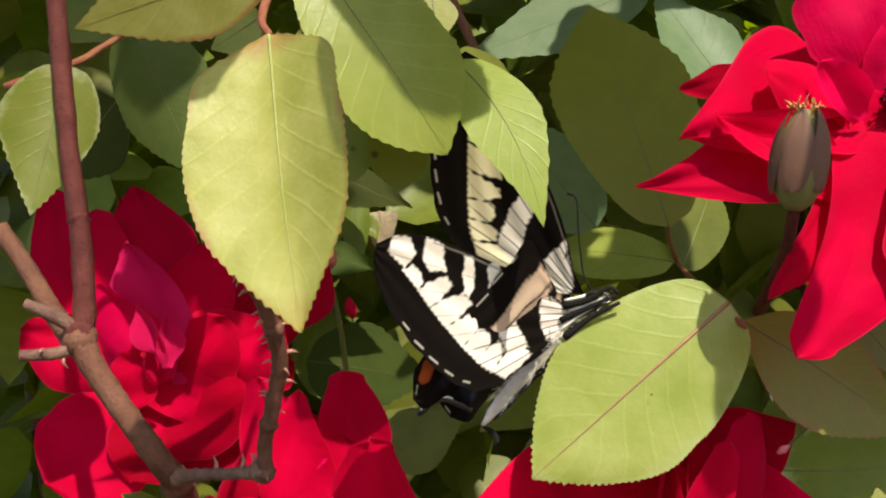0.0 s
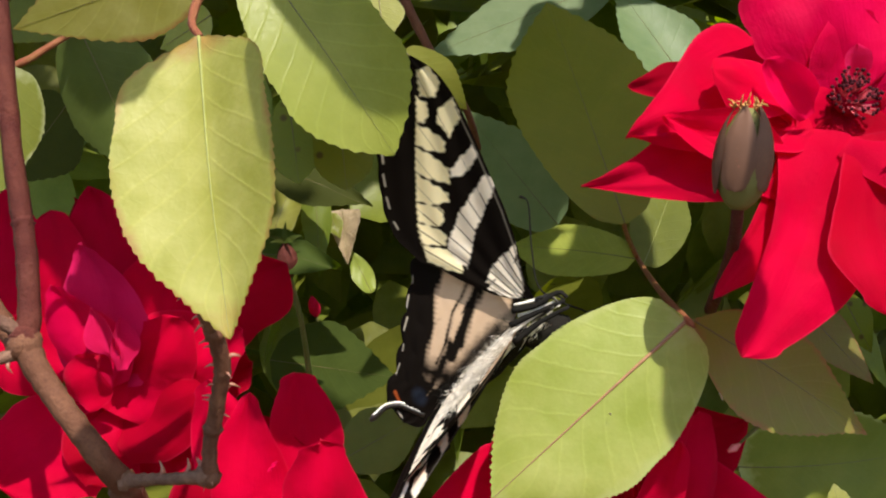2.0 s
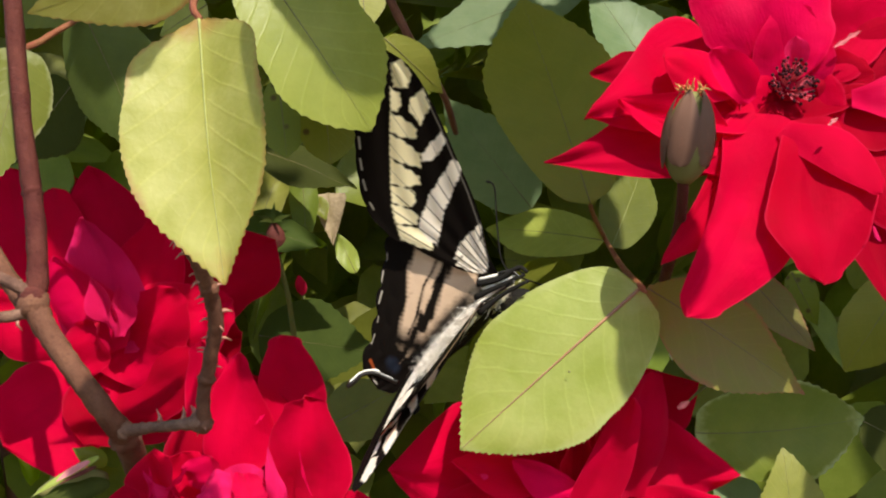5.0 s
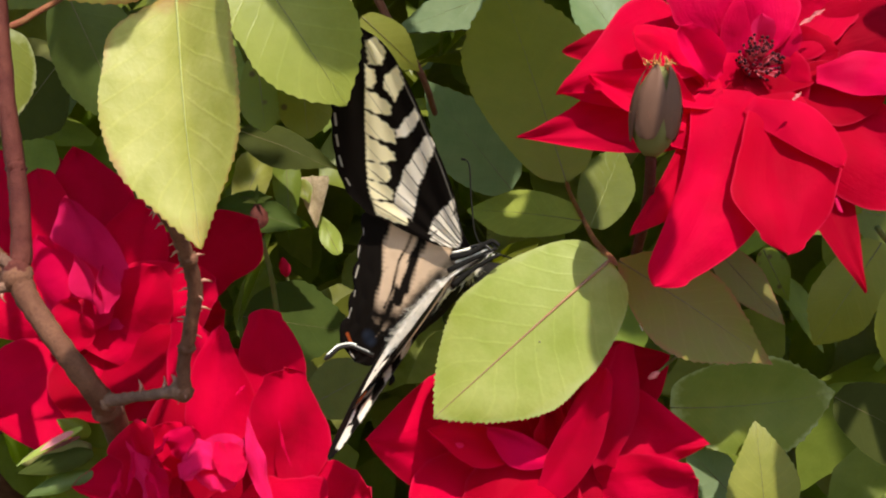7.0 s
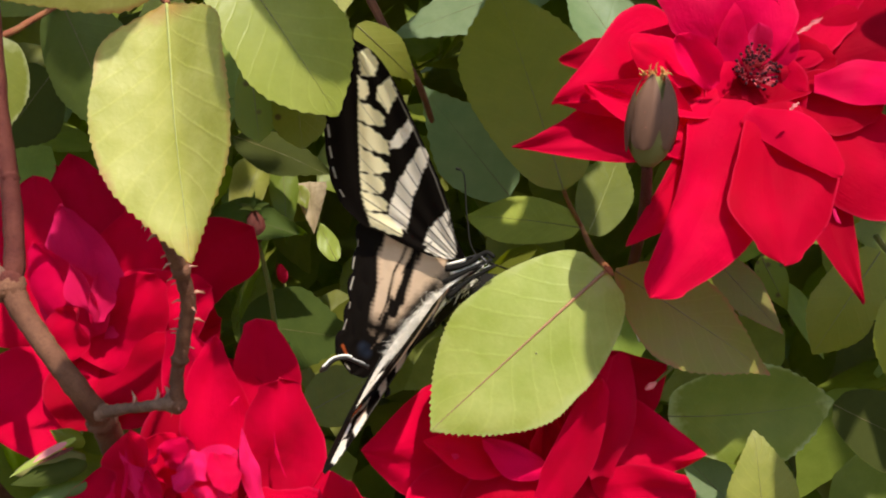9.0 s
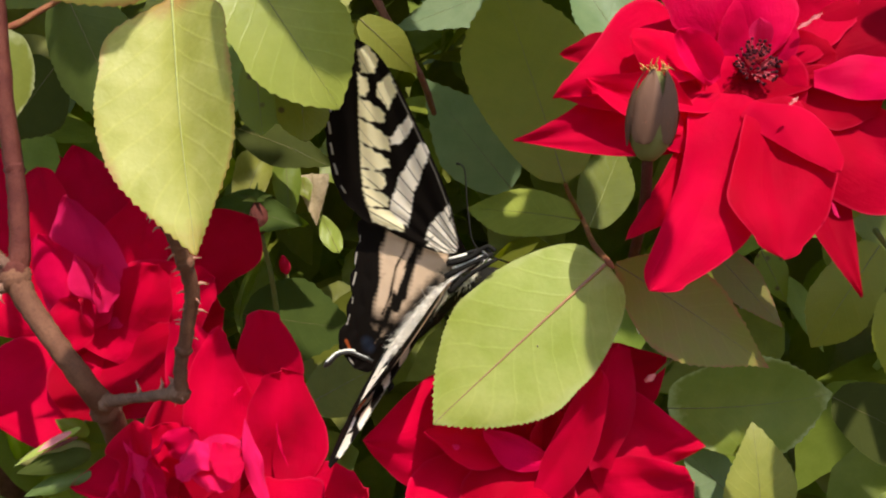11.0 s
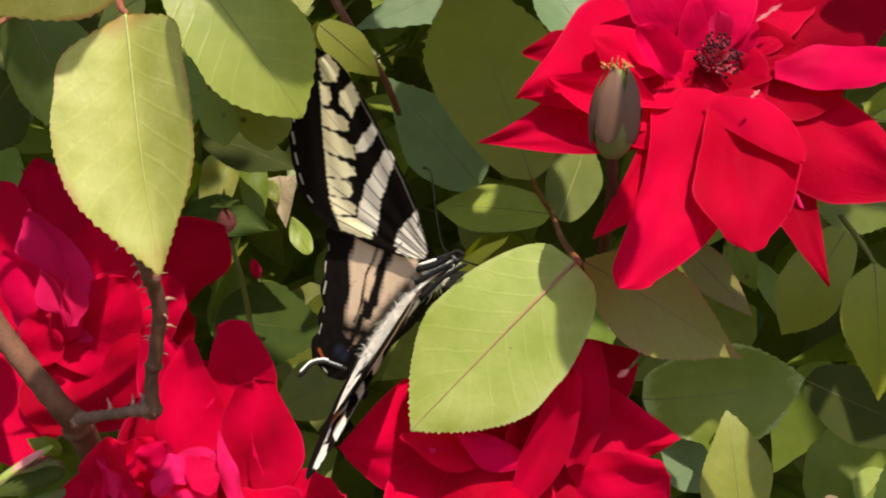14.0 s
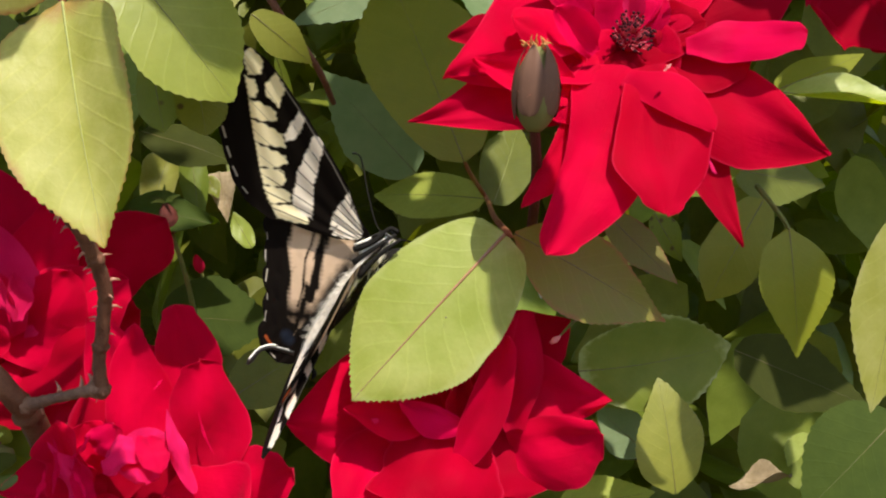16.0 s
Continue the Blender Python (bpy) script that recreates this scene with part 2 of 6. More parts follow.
def mesh_of(name, verts, faces, mat, uvs=None, smooth=True):
    me = bpy.data.meshes.new(name)
    me.from_pydata([tuple(v) for v in verts], [], faces)
    if uvs is not None:
        layer = me.uv_layers.new(name="UVMap")
        loops = np.empty(len(me.loops), dtype=np.int32)
        me.loops.foreach_get("vertex_index", loops)
        layer.data.foreach_set("uv", np.asarray(uvs, dtype=np.float32)[loops].ravel())
    me.polygons.foreach_set("use_smooth", [smooth] * len(me.polygons))
    me.materials.append(mat)
    return me


def part(name, me, parent, label=""):
    ob = new(name, me)
    ob.parent = parent
    return tagged(ob, label) if label else ob


def root_of(ob):
    at = Vector((0, 0, 0))
    while ob is not None:
        at += ob.location
        ob = ob.parent
    return np.array(at)


def unit(v):
    v = np.asarray(v, float)
    return v / np.linalg.norm(v)


def grid_faces(nu, nv):
    return [(j * nu + i, j * nu + i + 1, (j + 1) * nu + i + 1, (j + 1) * nu + i) for j in range(nv - 1) for i in range(nu - 1)]


def side_profile(widths, v, q, root):
    """Half widths of one side of a petal, smooth from the root through five stations to the tip."""
    at = np.array((0.0, 0.1, 0.3, 0.5, 0.7, 0.9))
    w = np.array((widths[0] * root, *widths))
    slope = np.gradient(w, at)
    k = np.clip(np.searchsorted(at, v, side="right") - 1, 0, 4)
    h = at[k + 1] - at[k]
    t = np.clip((v - at[k]) / h, 0, 1)
    body = (2 * t ** 3 - 3 * t ** 2 + 1) * w[k] + (t ** 3 - 2 * t ** 2 + t) * h * slope[k] + (3 * t ** 2 - 2 * t ** 3) * w[k + 1] + (t ** 3 - t ** 2) * h * slope[k + 1]
    end = w[-1] * (1 - np.clip((v - 0.9) / 0.1, 0, 1) ** (q or 2.0))
    return np.maximum(np.where(v <= 0.9, body, end), 0.0015)


def sheet(base, tip, width, face=(0, -1, 0.2), p=0.55, r=0.75, bend=0.0, cup=0.0, curl=0.0, roll=0.0, wave=0.0,
          ruffle=0.0, teeth=0, vm=None, q=None, sway=0.0, crease=0.0, seed=0, nu=13, nv=30, left=None, right=None, dent=0.05):
    """A leaf blade or petal from its base to its tip. Its face looks along face; p and r set where it is widest and
    how blunt its ends are (vm and q give the widest place and the tip outright); bend arches it, cup lifts the edges, curl turns the tip and roll the edges back.
    left and right, where given, are the half widths on either side at a tenth, three, five, seven and nine tenths of the length, in lengths."""
    rng = np.random.RandomState(seed + 11)
    base, tip = np.array(base, float), np.array(tip, float)
    length = np.linalg.norm(tip - base)
    along = unit(tip - base)
    n = np.array(face, float)
    n = unit(n - along * (n @ along))
    side = np.cross(along, n)
    if teeth:
        v = np.linspace(0, 1, 2 * teeth + 1)
        v = v - 0.10 * np.sin(2 * np.pi * v) / (2 * np.pi)
    else:
        v = (1 - np.cos(np.pi * np.linspace(0, 1, nv))) / 2
    rows = len(v)
    vm = min(0.72, max(0.38, p / (p + r))) if vm is None else vm
    q = 0.95 / (r + 0.05) if q is None else q
    w = np.where(v < vm, (np.maximum(v, 1e-9) / vm) ** (p * 0.7), 1 - (np.maximum(0, v - vm) / (1 - vm)) ** q)
    w = w * (1 - 0.06 * np.exp(-((v - vm) / 0.08) ** 2))
    w[0] = 0.012
    w[-1] = 0.004
    u = np.linspace(-1, 1, nu)
    u = np.sign(u) * np.abs(u) ** 0.85
    U, V = np.meshgrid(u, v)
    W = np.repeat(w[:, None], nu, 1)
    free = 1.0
    if left is not None:
        root = 0.12 if teeth else 0.75
        full = max(max(left), max(right))
        width = 2 * full * length
        W = np.where(U < 0, side_profile(left, v, q, root)[:, None], side_profile(right, v, q, root)[:, None]) / full
        free = 0.35
    half = width / 2
    ph = rng.uniform(0, 2 * np.pi, 8)
    edge = np.ones_like(W)
    lift = np.zeros_like(W)
    if teeth:
        tooth = np.where(np.arange(rows) % 2 == 1, 1.0, 0.0)[:, None] * rng.uniform(0.45, 1.15, size=(rows, 1))
        edge = 1 + (np.abs(U) > 0.98) * (tooth - 0.5) * min(0.028, 0.75 / teeth) / np.maximum(W, 0.25)
        lift = (np.abs(U) > 0.98) * (tooth - 0.5) * 0.010 * length
    else:
        edge = 1 + free * np.abs(U) ** 3 * (0.08 * np.sin(5 * V + ph[0] + U) + 0.045 * np.sin(13 * V + ph[1] - 2 * U) + 0.018 * np.sin(33 * V + ph[6]))
    x = U * W * half * edge
    x = x + sway * length * (V - V * V) * 4 * 0.25
    y = V * length + lift
    wu = U * W
    z = bend * length * 4 * V * (1 - V) + cup * width * wu ** 2
    z = z + curl * length * np.maximum(0, (V - 0.55) / 0.45) ** 2
    z = z - roll * width * np.maximum(0, (np.abs(U) - 0.6) / 0.4) ** 2 * np.minimum(1, W * 1.5)
    z = z + wave * width * (np.sin(5.1 * V + 2.0 * U + ph[2]) + 0.7 * np.sin(8.3 * V - 2.7 * U + ph[3]) + 0.4 * np.sin(3 * U + ph[4])) * 0.5
    if not teeth:
        lean = rng.uniform(-0.5, 0.5)
        z = z - dent * width * np.exp(-((U - lean * (1 - 0.5 * V)) / 0.22) ** 2) * np.minimum(1, 3 * V * (1.15 - V))
    z = z + ruffle * width * np.abs(wu) ** 2 * np.sin(13 * V + 4 * np.sign(U) + ph[5])
    z = z - crease * width * (np.sqrt(wu ** 2 + 0.01) - 0.1)
    pts = base + x[..., None] * side + y[..., None] * along + z[..., None] * n
    uv = np.stack([(U + 1) / 2, V], -1)
    return pts.reshape(-1, 3), grid_faces(nu, rows), uv.reshape(-1, 2), pts[:, nu // 2], -n


def tube(points, radii, sides=8, rough=0.0, seed=0, ends=True):
    """A tapering round stem along points."""
    rng = np.random.RandomState(seed + 5)
    P = np.array(points, float)
    R = np.broadcast_to(np.asarray(radii, float), (len(P),)) if np.ndim(radii) else np.full(len(P), float(radii))
    verts, faces = [], []
    ref = np.array([0.31, -0.82, 0.48])
    for i, q in enumerate(P):
        d = unit(P[min(i + 1, len(P) - 1)] - P[max(i - 1, 0)])
        a = unit(np.cross(d, ref))
        b = np.cross(d, a)
        for k in range(sides):
            g = 2 * np.pi * k / sides
            s = R[i] * (1 + rough * rng.uniform(-1, 1))
            verts.append(q + s * (np.cos(g) * a + np.sin(g) * b))
    for i in range(len(P) - 1):
        for k in range(sides):
            faces.append((i * sides + k, i * sides + (k + 1) % sides, (i + 1) * sides + (k + 1) % sides, (i + 1) * sides + k))
    if ends:
        faces.append(tuple(range(sides))[::-1])
        faces.append(tuple((len(P) - 1) * sides + k for k in range(sides)))
    return np.array(verts), faces


def smooth_line(points, n=6):
    """Catmull-Rom through a few points."""
    P = np.array(points, float)
    P = np.vstack([2 * P[0] - P[1], P, 2 * P[-1] - P[-2]])
    out = []
    for i in range(1, len(P) - 2):
        for t in np.linspace(0, 1, n, endpoint=False):
            a, b, c, d = P[i - 1], P[i], P[i + 1], P[i + 2]
            out.append(0.5 * (2 * b + (c - a) * t + (2 * a - 5 * b + 4 * c - d) * t * t + (3 * b - a - 3 * c + d) * t ** 3))
    out.append(P[-2])
    return np.array(out)


def ball(centre, axis, length, radius, shape, rings=14, sides=16, rough=0.0, seed=0):
    """A body turned round an axis; shape(v) gives its radius."""
    axis = unit(axis)
    pts = [np.array(centre) + axis * length * (v - 0.5) for v in np.linspace(0, 1, rings)]
    return tube(pts, [max(1e-5, radius * shape(v)) for v in np.linspace(0, 1, rings)], sides, rough, seed)


def blade(parent, base, tip, width, mat, vein=PALEVEIN, name="leaflet", label="", teeth=17, vein_radius=0.00010, front=1.0, **shape):
    origin = root_of(parent)
    pts, faces, uv, mid, back = sheet(base, tip, width, teeth=teeth, **shape)
    ob = part(name, mesh_of(name, pts - origin, faces, mat, uv), parent, label)
    line = mid - back * vein_radius * 0.5 * front
    rad = (0.15 + 1.15 * np.linspace(1, 0, len(line)) ** 1.4) * vein_radius
    vv, ff = tube(line[::2], rad[::2], 6)
    part("midrib", mesh_of("midrib", vv - origin, ff, vein), ob)
    return ob


LEAVES = "leaves of the rose bush"


def leaf(base, tip, width, mat, label, vein=DARKVEIN, stalk=None, stalk_mat=PETIOLE, stalk_radius=0.0005, **shape):
    t = thing("rose_leaf", base, label, "leaf", LEAVES)
    blade(t, base, tip, width, mat, vein, name="blade", **shape)
    if stalk is not None:
        line = smooth_line([base, *stalk], 6)
        vv, ff = tube(line, np.linspace(0.8, 1.3, len(line)) * stalk_radius, 8, 0.06)
        part("petiole", mesh_of("petiole", vv - np.array(base), ff, stalk_mat), t)
    return t


def petal(parent, base, tip, width, mat=RED, p=0.75, r=0.34, name="petal", **shape):
    origin = root_of(parent)
    shape.setdefault("nu", 17)
    shape["wave"] = shape.get("wave", 0.05) * (1.6 if width is None or width > 0.009 else 1.0)
    shape.setdefault("nv", 40)
    pts, faces, uv, _, _ = sheet(base, tip, width, p=p, r=r, **shape)
    return part(name, mesh_of(name, pts - origin, faces, mat, uv), parent)


def cane(name, points, radii, mat, label, thorns=(), knots=(), seed=0, category="twig", rough=0.07):
    """A stem along points, with thorns given as (place along it, turn, length)."""
    t = thing(name, points[0], label, category, "canes of the rose bush")
    line = smooth_line(points, 8)
    rad = np.interp(np.linspace(0, 1, len(line)), np.linspace(0, 1, len(radii)), radii)
    vv, ff = tube(line, rad, 10, rough, seed)
    body = part("stem", mesh_of("stem", vv - line[0], ff, mat), t)
    for f, size in knots:
        i = min(len(line) - 2, int(f * (len(line) - 1)))
        d = unit(line[i + 1] - line[i])
        vv, ff = ball(line[i], d, size * 2.0, size, lambda v: 0.35 + 0.65 * math.sin(math.pi * v), 8, 12, 0.16, i)
        part("knot", mesh_of("knot", vv - line[0], ff, mat), t)
    for f, g, size in thorns:
        i = min(len(line) - 2, int(f * (len(line) - 1)))
        d = unit(line[i + 1] - line[i])
        a = unit(np.cross(d, (0.1, -1, 0.2)))
        b = np.cross(d, a)
        out = np.cos(g) * a + np.sin(g) * b
        foot = line[i] + out * rad[i] * 0.6
        size = size * 1.15
        pts = [foot, foot + out * size * 0.5 + d * size * 0.1, foot + out * size - d * size * 0.12]
        vv, ff = tube(pts, [size * 0.22, size * 0.11, size * 0.015], 6)
        part("thorn", mesh_of("thorn", vv - line[0], ff, THORN), body)
    return t


# ---- ground ----
def ground():
    n = 40
    a = np.sign(np.linspace(-1, 1, n)) * np.abs(np.linspace(-1, 1, n)) ** 4 * 600
    X, Y = np.meshgrid(a, a)
    Z = 0.03 * np.sin(X * 1.7) * np.cos(Y * 1.3)
    me = mesh_of("ground", np.stack([X, Y, Z], -1).reshape(-1, 3), grid_faces(n, n), SOIL)
    tagged(new("ground", me), "bare brown garden soil under the bush", "ground", kind="structure")


ground()


# ---- the inside of the bush ----
def foliage(name, count, box, size, seed, label, tilt=1.0, mat=HEDGE, keep=None):
    rng = np.random.RandomState(seed)
    verts, faces, uvs = [], [], []
    k = 0
    while k < count:
        q = np.array([rng.uniform(*box[0]), rng.uniform(*box[1]), rng.uniform(*box[2])])
        k += 1
        if keep is not None and not keep(q):
            continue
        d = unit(rng.normal(size=3) * (1, 0.8, 0.9) + (0, 0, -0.5))
        face = unit(np.array([0.1, -0.7, 0.7]) + tilt * rng.normal(size=3) * 0.55)
        ln = size * rng.uniform(0.7, 1.25)
        pts, ff, uv, _, _ = sheet(q, q + d * ln, ln * rng.uniform(0.55, 0.72), face, bend=rng.uniform(-0.08, 0.1), cup=rng.uniform(-0.1, 0.2), teeth=5, nu=5, seed=k)
        o = len(verts) and sum(len(v) for v in verts)
        verts.append(pts)
        uvs.append(uv)
        faces += [tuple(i + o for i in f) for f in ff]
    me = mesh_of(name, np.vstack(verts), faces, mat, np.vstack(uvs))
    return tagged(new(name, me), label, "foliage", kind="stuff")


foliage("inner_foliage", 1700, ((-0.26, 0.30), (0.34, 0.62), (0.82, 1.18)), 0.045, 3, "dark green rose leaves deep inside the shaded bush")
foliage("deep_foliage", 2700, ((-0.6, 0.62), (0.62, 0.95), (0.45, 1.45)), 0.075, 4, "dark green rose leaves at the back of the bush")
foliage("lower_foliage", 300, ((-0.3, 0.3), (0.2, 0.6), (0.5, 0.86)), 0.05, 6, "green rose leaves lower down on the bush")
foliage("back_foliage", 2800, ((-1.1, 1.1), (0.95, 1.4), (0.1, 2.0)), 0.12, 8, "dark green leaves closing the back of the bush")
GAPS = [Vector((-0.0565, 0.3330, 1.0219)), Vector((-0.0365, 0.3350, 1.0141)), Vector((0.0416, 0.3120, 1.0676))]      # gaps left in the added upper leaves so sun falls onto leaves deep inside


def shade_zone(q):
    if q[2] < 1.05 + 0.24 * q[1] or q[1] - 0.816 * (1.2 - q[2]) < 0.10:
        return False
    return all(((Vector(q) - g) - SUN_WAY * (Vector(q) - g).dot(SUN_WAY)).length > 0.032 for g in GAPS)


# added out of view to keep sun off the inner leaves
foliage("upper_foliage", 1500, ((-0.32, 0.38), (0.06, 0.62), (1.10, 1.32)), 0.045, 5, "unseen rose leaves added above the view to shade the bush", keep=shade_zone)


for k in range(7):
    rng = np.random.RandomState(90 + k)
    x, y = rng.uniform(-0.35, 0.35), rng.uniform(0.45, 0.8)
    pts = [(x * 0.5, y + 0.1, -0.02), (x * 0.6 + 0.02, y + 0.06, 0.3), (x * 0.8, y, 0.62), (x, y - 0.06, 0.95), (x * 1.1, y - 0.02, 1.2)]
    cane("cane", pts, [0.009, 0.008, 0.006, 0.005, 0.003], BARK, "woody main stem of the rose bush rooted in soil", seed=20 + k)


# ---- leaves ----
# the leaf that hangs before everything
leaf((-0.0360, 0.1470, 1.0347), (-0.0311, 0.1393, 1.0000), None, LIME, "large yellow-green rose leaf with browned edge, hanging from a red petiole", vein=PALEVEIN,
     stalk=[(-0.0372, 0.1480, 1.0371), (-0.0359, 0.1520, 1.0436), (-0.0332, 0.1580, 1.0519)], stalk_radius=0.00055, left=(0.21, 0.27, 0.28, 0.23, 0.08), right=(0.19, 0.26, 0.28, 0.23, 0.09), q=1.0, bend=0.03, face=(-0.30, -1, 0.3), crease=-0.24, teeth=34, wave=0.03, ruffle=0.012, vein_radius=0.00016, seed=1)
# the leaf over the wing tip
swaying = leaf((-0.0354, 0.1769, 1.0521), (-0.0159, 0.1790, 1.0236), 0.0200, SPRING, "yellow-green rose leaf with serrated edge, half in shade", face=(-0.15, -0.9, 0.5), p=0.42, vm=0.55, q=2.4, bend=0.05, cup=0.12, teeth=22,
     stalk=[(-0.0354, 0.1769, 1.0591), (-0.0367, 0.1769, 1.0645)], wave=0.012, seed=2)
# leaves added higher up, out of view, to cast shade on those below
leaf((-0.0265, 0.1000, 1.1013), (-0.0380, 0.1000, 1.0799), 0.0162, GREEN, "unseen rose leaf added to shade the top of the hanging leaf", face=tuple(SUN_WAY), p=0.25, vm=0.5, q=3.0, seed=36, teeth=14)
leaf((-0.0162, 0.1040, 1.0793), (-0.0135, 0.1040, 1.0550), 0.0046, GREEN, "narrow unseen rose leaf added to shade the hanging leaf's edge", face=tuple(SUN_WAY), p=0.25, vm=0.5, q=3.0, seed=38, teeth=14)
leaf((0.0600, 0.1050, 1.1133), (0.0584, 0.1050, 1.0846), 0.0085, GREEN, "narrow unseen rose leaf added to shade the pale leaflet", face=tuple(SUN_WAY), p=0.25, vm=0.5, q=3.0, seed=39, teeth=14)
leaf((-0.0122, 0.1150, 1.1313), (0.0115, 0.1150, 1.1103), 0.0153, GREEN, "unseen rose leaf added to shade the swaying leaf", face=tuple(SUN_WAY), p=0.25, vm=0.5, q=3.0, seed=37, teeth=14)
leaf((-0.0428, 0.1400, 1.1581), (-0.0468, 0.1400, 1.1336), 0.0160, GREEN, "unseen rose leaf added to shade the leaf by the canes", face=tuple(SUN_WAY), p=0.25, vm=0.5, q=3.0, seed=40, teeth=14)
leaf((0.034, 0.160, 1.170), (0.070, 0.178, 1.158), 0.030, GREEN, "unseen rose leaf added high up to shade the olive leaflet", face=(-0.2, -0.6, 0.8), seed=46, teeth=14)
# more unseen leaves, placed to keep sun off the leaves behind the flower
for k in (0, 1, 2, 3, 4, 7):
    rng = np.random.RandomState(60 + k)
    q = np.array((0.098 + 0.05 * rng.uniform(), 0.128 + 0.05 * rng.uniform(), 1.066 + 0.034 * rng.uniform()))
    leaf(tuple(q), tuple(q + (0.022 * rng.uniform(-1, 1), 0.016, -0.006)), 0.017, GREEN, "unseen rose leaf added over the open flower to shade leaves behind", face=(0.2, -0.6, 0.8), seed=60 + k, teeth=12)
leaf((0.098, 0.158, 1.088), (0.130, 0.168, 1.080), 0.022, GREEN, "unseen rose leaf added over the open flower to shade leaves behind", face=(0.2, -0.6, 0.8), seed=71, teeth=12)
high = Vector((-0.0289, 0.1900, 1.0270)) + SUN_WAY * 0.060
leaf(tuple(high + Vector((-0.008, 0.003, 0.002))), tuple(high + Vector((0.007, 0.003, 0.001))), 0.0125, GREEN, "unseen rose leaf added to shade the spotted leaves", face=tuple(SUN_WAY), seed=73, teeth=12)
for at in (Vector((0.0922, 0.2180, 0.9834)), Vector((0.0939, 0.2370, 0.9902))):
    high = at + SUN_WAY * 0.13
    slope = Vector((0.0, 0.775, 0.632)) * 0.017
    leaf(tuple(high + slope), tuple(high - slope), 0.0165, GREEN, "unseen rose leaf added over the open flower to shade leaves behind", face=tuple(SUN_WAY), seed=72, teeth=12)
leaf((0.028, 0.160, 1.124), (0.066, 0.178, 1.114), 0.032, GREEN, "unseen rose leaf added high up to shade the olive leaflet", face=(0.2, -0.6, 0.8), seed=47, teeth=14)
leaf((0.030, 0.158, 1.146), (0.074, 0.180, 1.138), 0.034, GREEN, "unseen rose leaf added high up to shade the olive leaflet", face=(0.2, -0.6, 0.8), seed=48, teeth=14)
# compound leaf behind and under the butterfly
compound = thing("rose_leaf", (0.0310, 0.1985, 0.9978), "compound rose leaf with five leaflets on a red-brown rachis", "leaf", LEAVES)
near_leaflet = blade(compound, (0.0301, 0.1965, 0.9979), (-0.0017, 0.1945, 0.9696), 0.0282, PALE, REDVEIN, label="pale green leaflet with red midrib, sunlit underside", face=(0.05, -1, 0.35), p=0.42, vm=0.48, q=1.9, bend=0.02, cup=-0.05, teeth=50, wave=0.02, seed=3, vein_radius=0.00028)
blade(compound, (0.0324, 0.2000, 0.9978), (0.0626, 0.2060, 0.9780), None, RUSSET, DARKVEIN, label="olive leaflet with a reddish edge and a drawn-out tip", face=(-0.1, -1, 0.35), left=(0.12, 0.19, 0.20, 0.13, 0.04), right=(0.14, 0.27, 0.27, 0.18, 0.05), q=1.0, bend=0.04, crease=-0.10, teeth=24, seed=4)
blade(compound, (0.0278, 0.2450, 1.0152), (0.0141, 0.2700, 1.0668), 0.0330, OLIVE, DARKVEIN, label="large dull olive-green leaflet", face=(0.1, -1, -0.1), p=0.6, r=0.5, bend=0.02, teeth=22, seed=5)
blade(compound, (0.0384, 0.3000, 1.0077), (0.0068, 0.3130, 1.0112), 0.0190, SPRING, DARKVEIN, label="olive-yellow leaflet with sunlit patch", face=(0.0, -0.8, 0.6), p=0.5, r=0.5, bend=0.03, seed=6, teeth=16)
blade(compound, (0.0406, 0.3000, 1.0061), (0.0513, 0.3120, 1.0291), 0.0175, GREEN, PALEVEIN, label="pale green leaflet", face=(0.2, -1, 0.2), p=0.5, r=0.5, bend=0.03, seed=7, teeth=16)
line = smooth_line([(0.0310, 0.1985, 0.9978), (0.0321, 0.2300, 1.0019), (0.0371, 0.2850, 1.0073), (0.0312, 0.2650, 1.0132), (0.0277, 0.2460, 1.0161)], 8)
vv, ff = tube(line, np.linspace(0.0007, 0.0005, len(line)), 8, 0.05)
part("rachis", mesh_of("rachis", vv - root_of(compound), ff, PETIOLE), compound)

flap_base = (-0.0151, 0.1850, 1.0386)
flap = leaf(flap_base, (-0.0020, 0.1760, 1.0128), 0.0125, SPRING, "small lime-green leaf brushed aside by the wing", face=(-0.2, -1, 0.6), bend=0.06, sway=-0.28, seed=28, teeth=12)
leaf((-0.0153, 0.2040, 1.0437), (-0.0046, 0.2120, 1.0346), 0.0085, SPRING, "small bright lime leaf bent behind the wing tip", face=(-0.5, -0.8, 0.4), bend=0.12, seed=8, teeth=14)
leaf((0.0192, 0.3050, 1.0168), (-0.0055, 0.2920, 1.0458), 0.0240, BLUE, "blue-green rose leaf in half shade", face=(-0.2, -1, 0.2), seed=9, teeth=14)
leaf((0.0550, 0.3050, 1.0510), (0.0368, 0.3200, 1.0835), 0.0240, BLUE, "glossy blue-green leaf with sky sheen", face=(-0.1, -0.6, 0.8), seed=10, teeth=16, cup=0.15)
leaf((0.0382, 0.3400, 1.0887), (-0.0164, 0.3350, 1.0665), 0.0260, BLUE, "blue-green rose leaf behind the wing tip", face=(0, -0.9, 0.5), seed=11, teeth=14)
leaf((-0.0329, 0.1920, 1.0341), (-0.0309, 0.1890, 1.0202), 0.0078, SPOTTED, "yellowish leaf with dark spots", p=0.4, vm=0.55, q=2.8, seed=12, teeth=14, vein=DARKVEIN)
leaf((-0.0253, 0.1910, 1.0349), (-0.0233, 0.1880, 1.0190), 0.0096, SPOTTED, "yellowish leaf with dark spots", p=0.4, vm=0.6, q=2.8, seed=13, teeth=14, vein=DARKVEIN, face=(0.2, -1, 0.3))
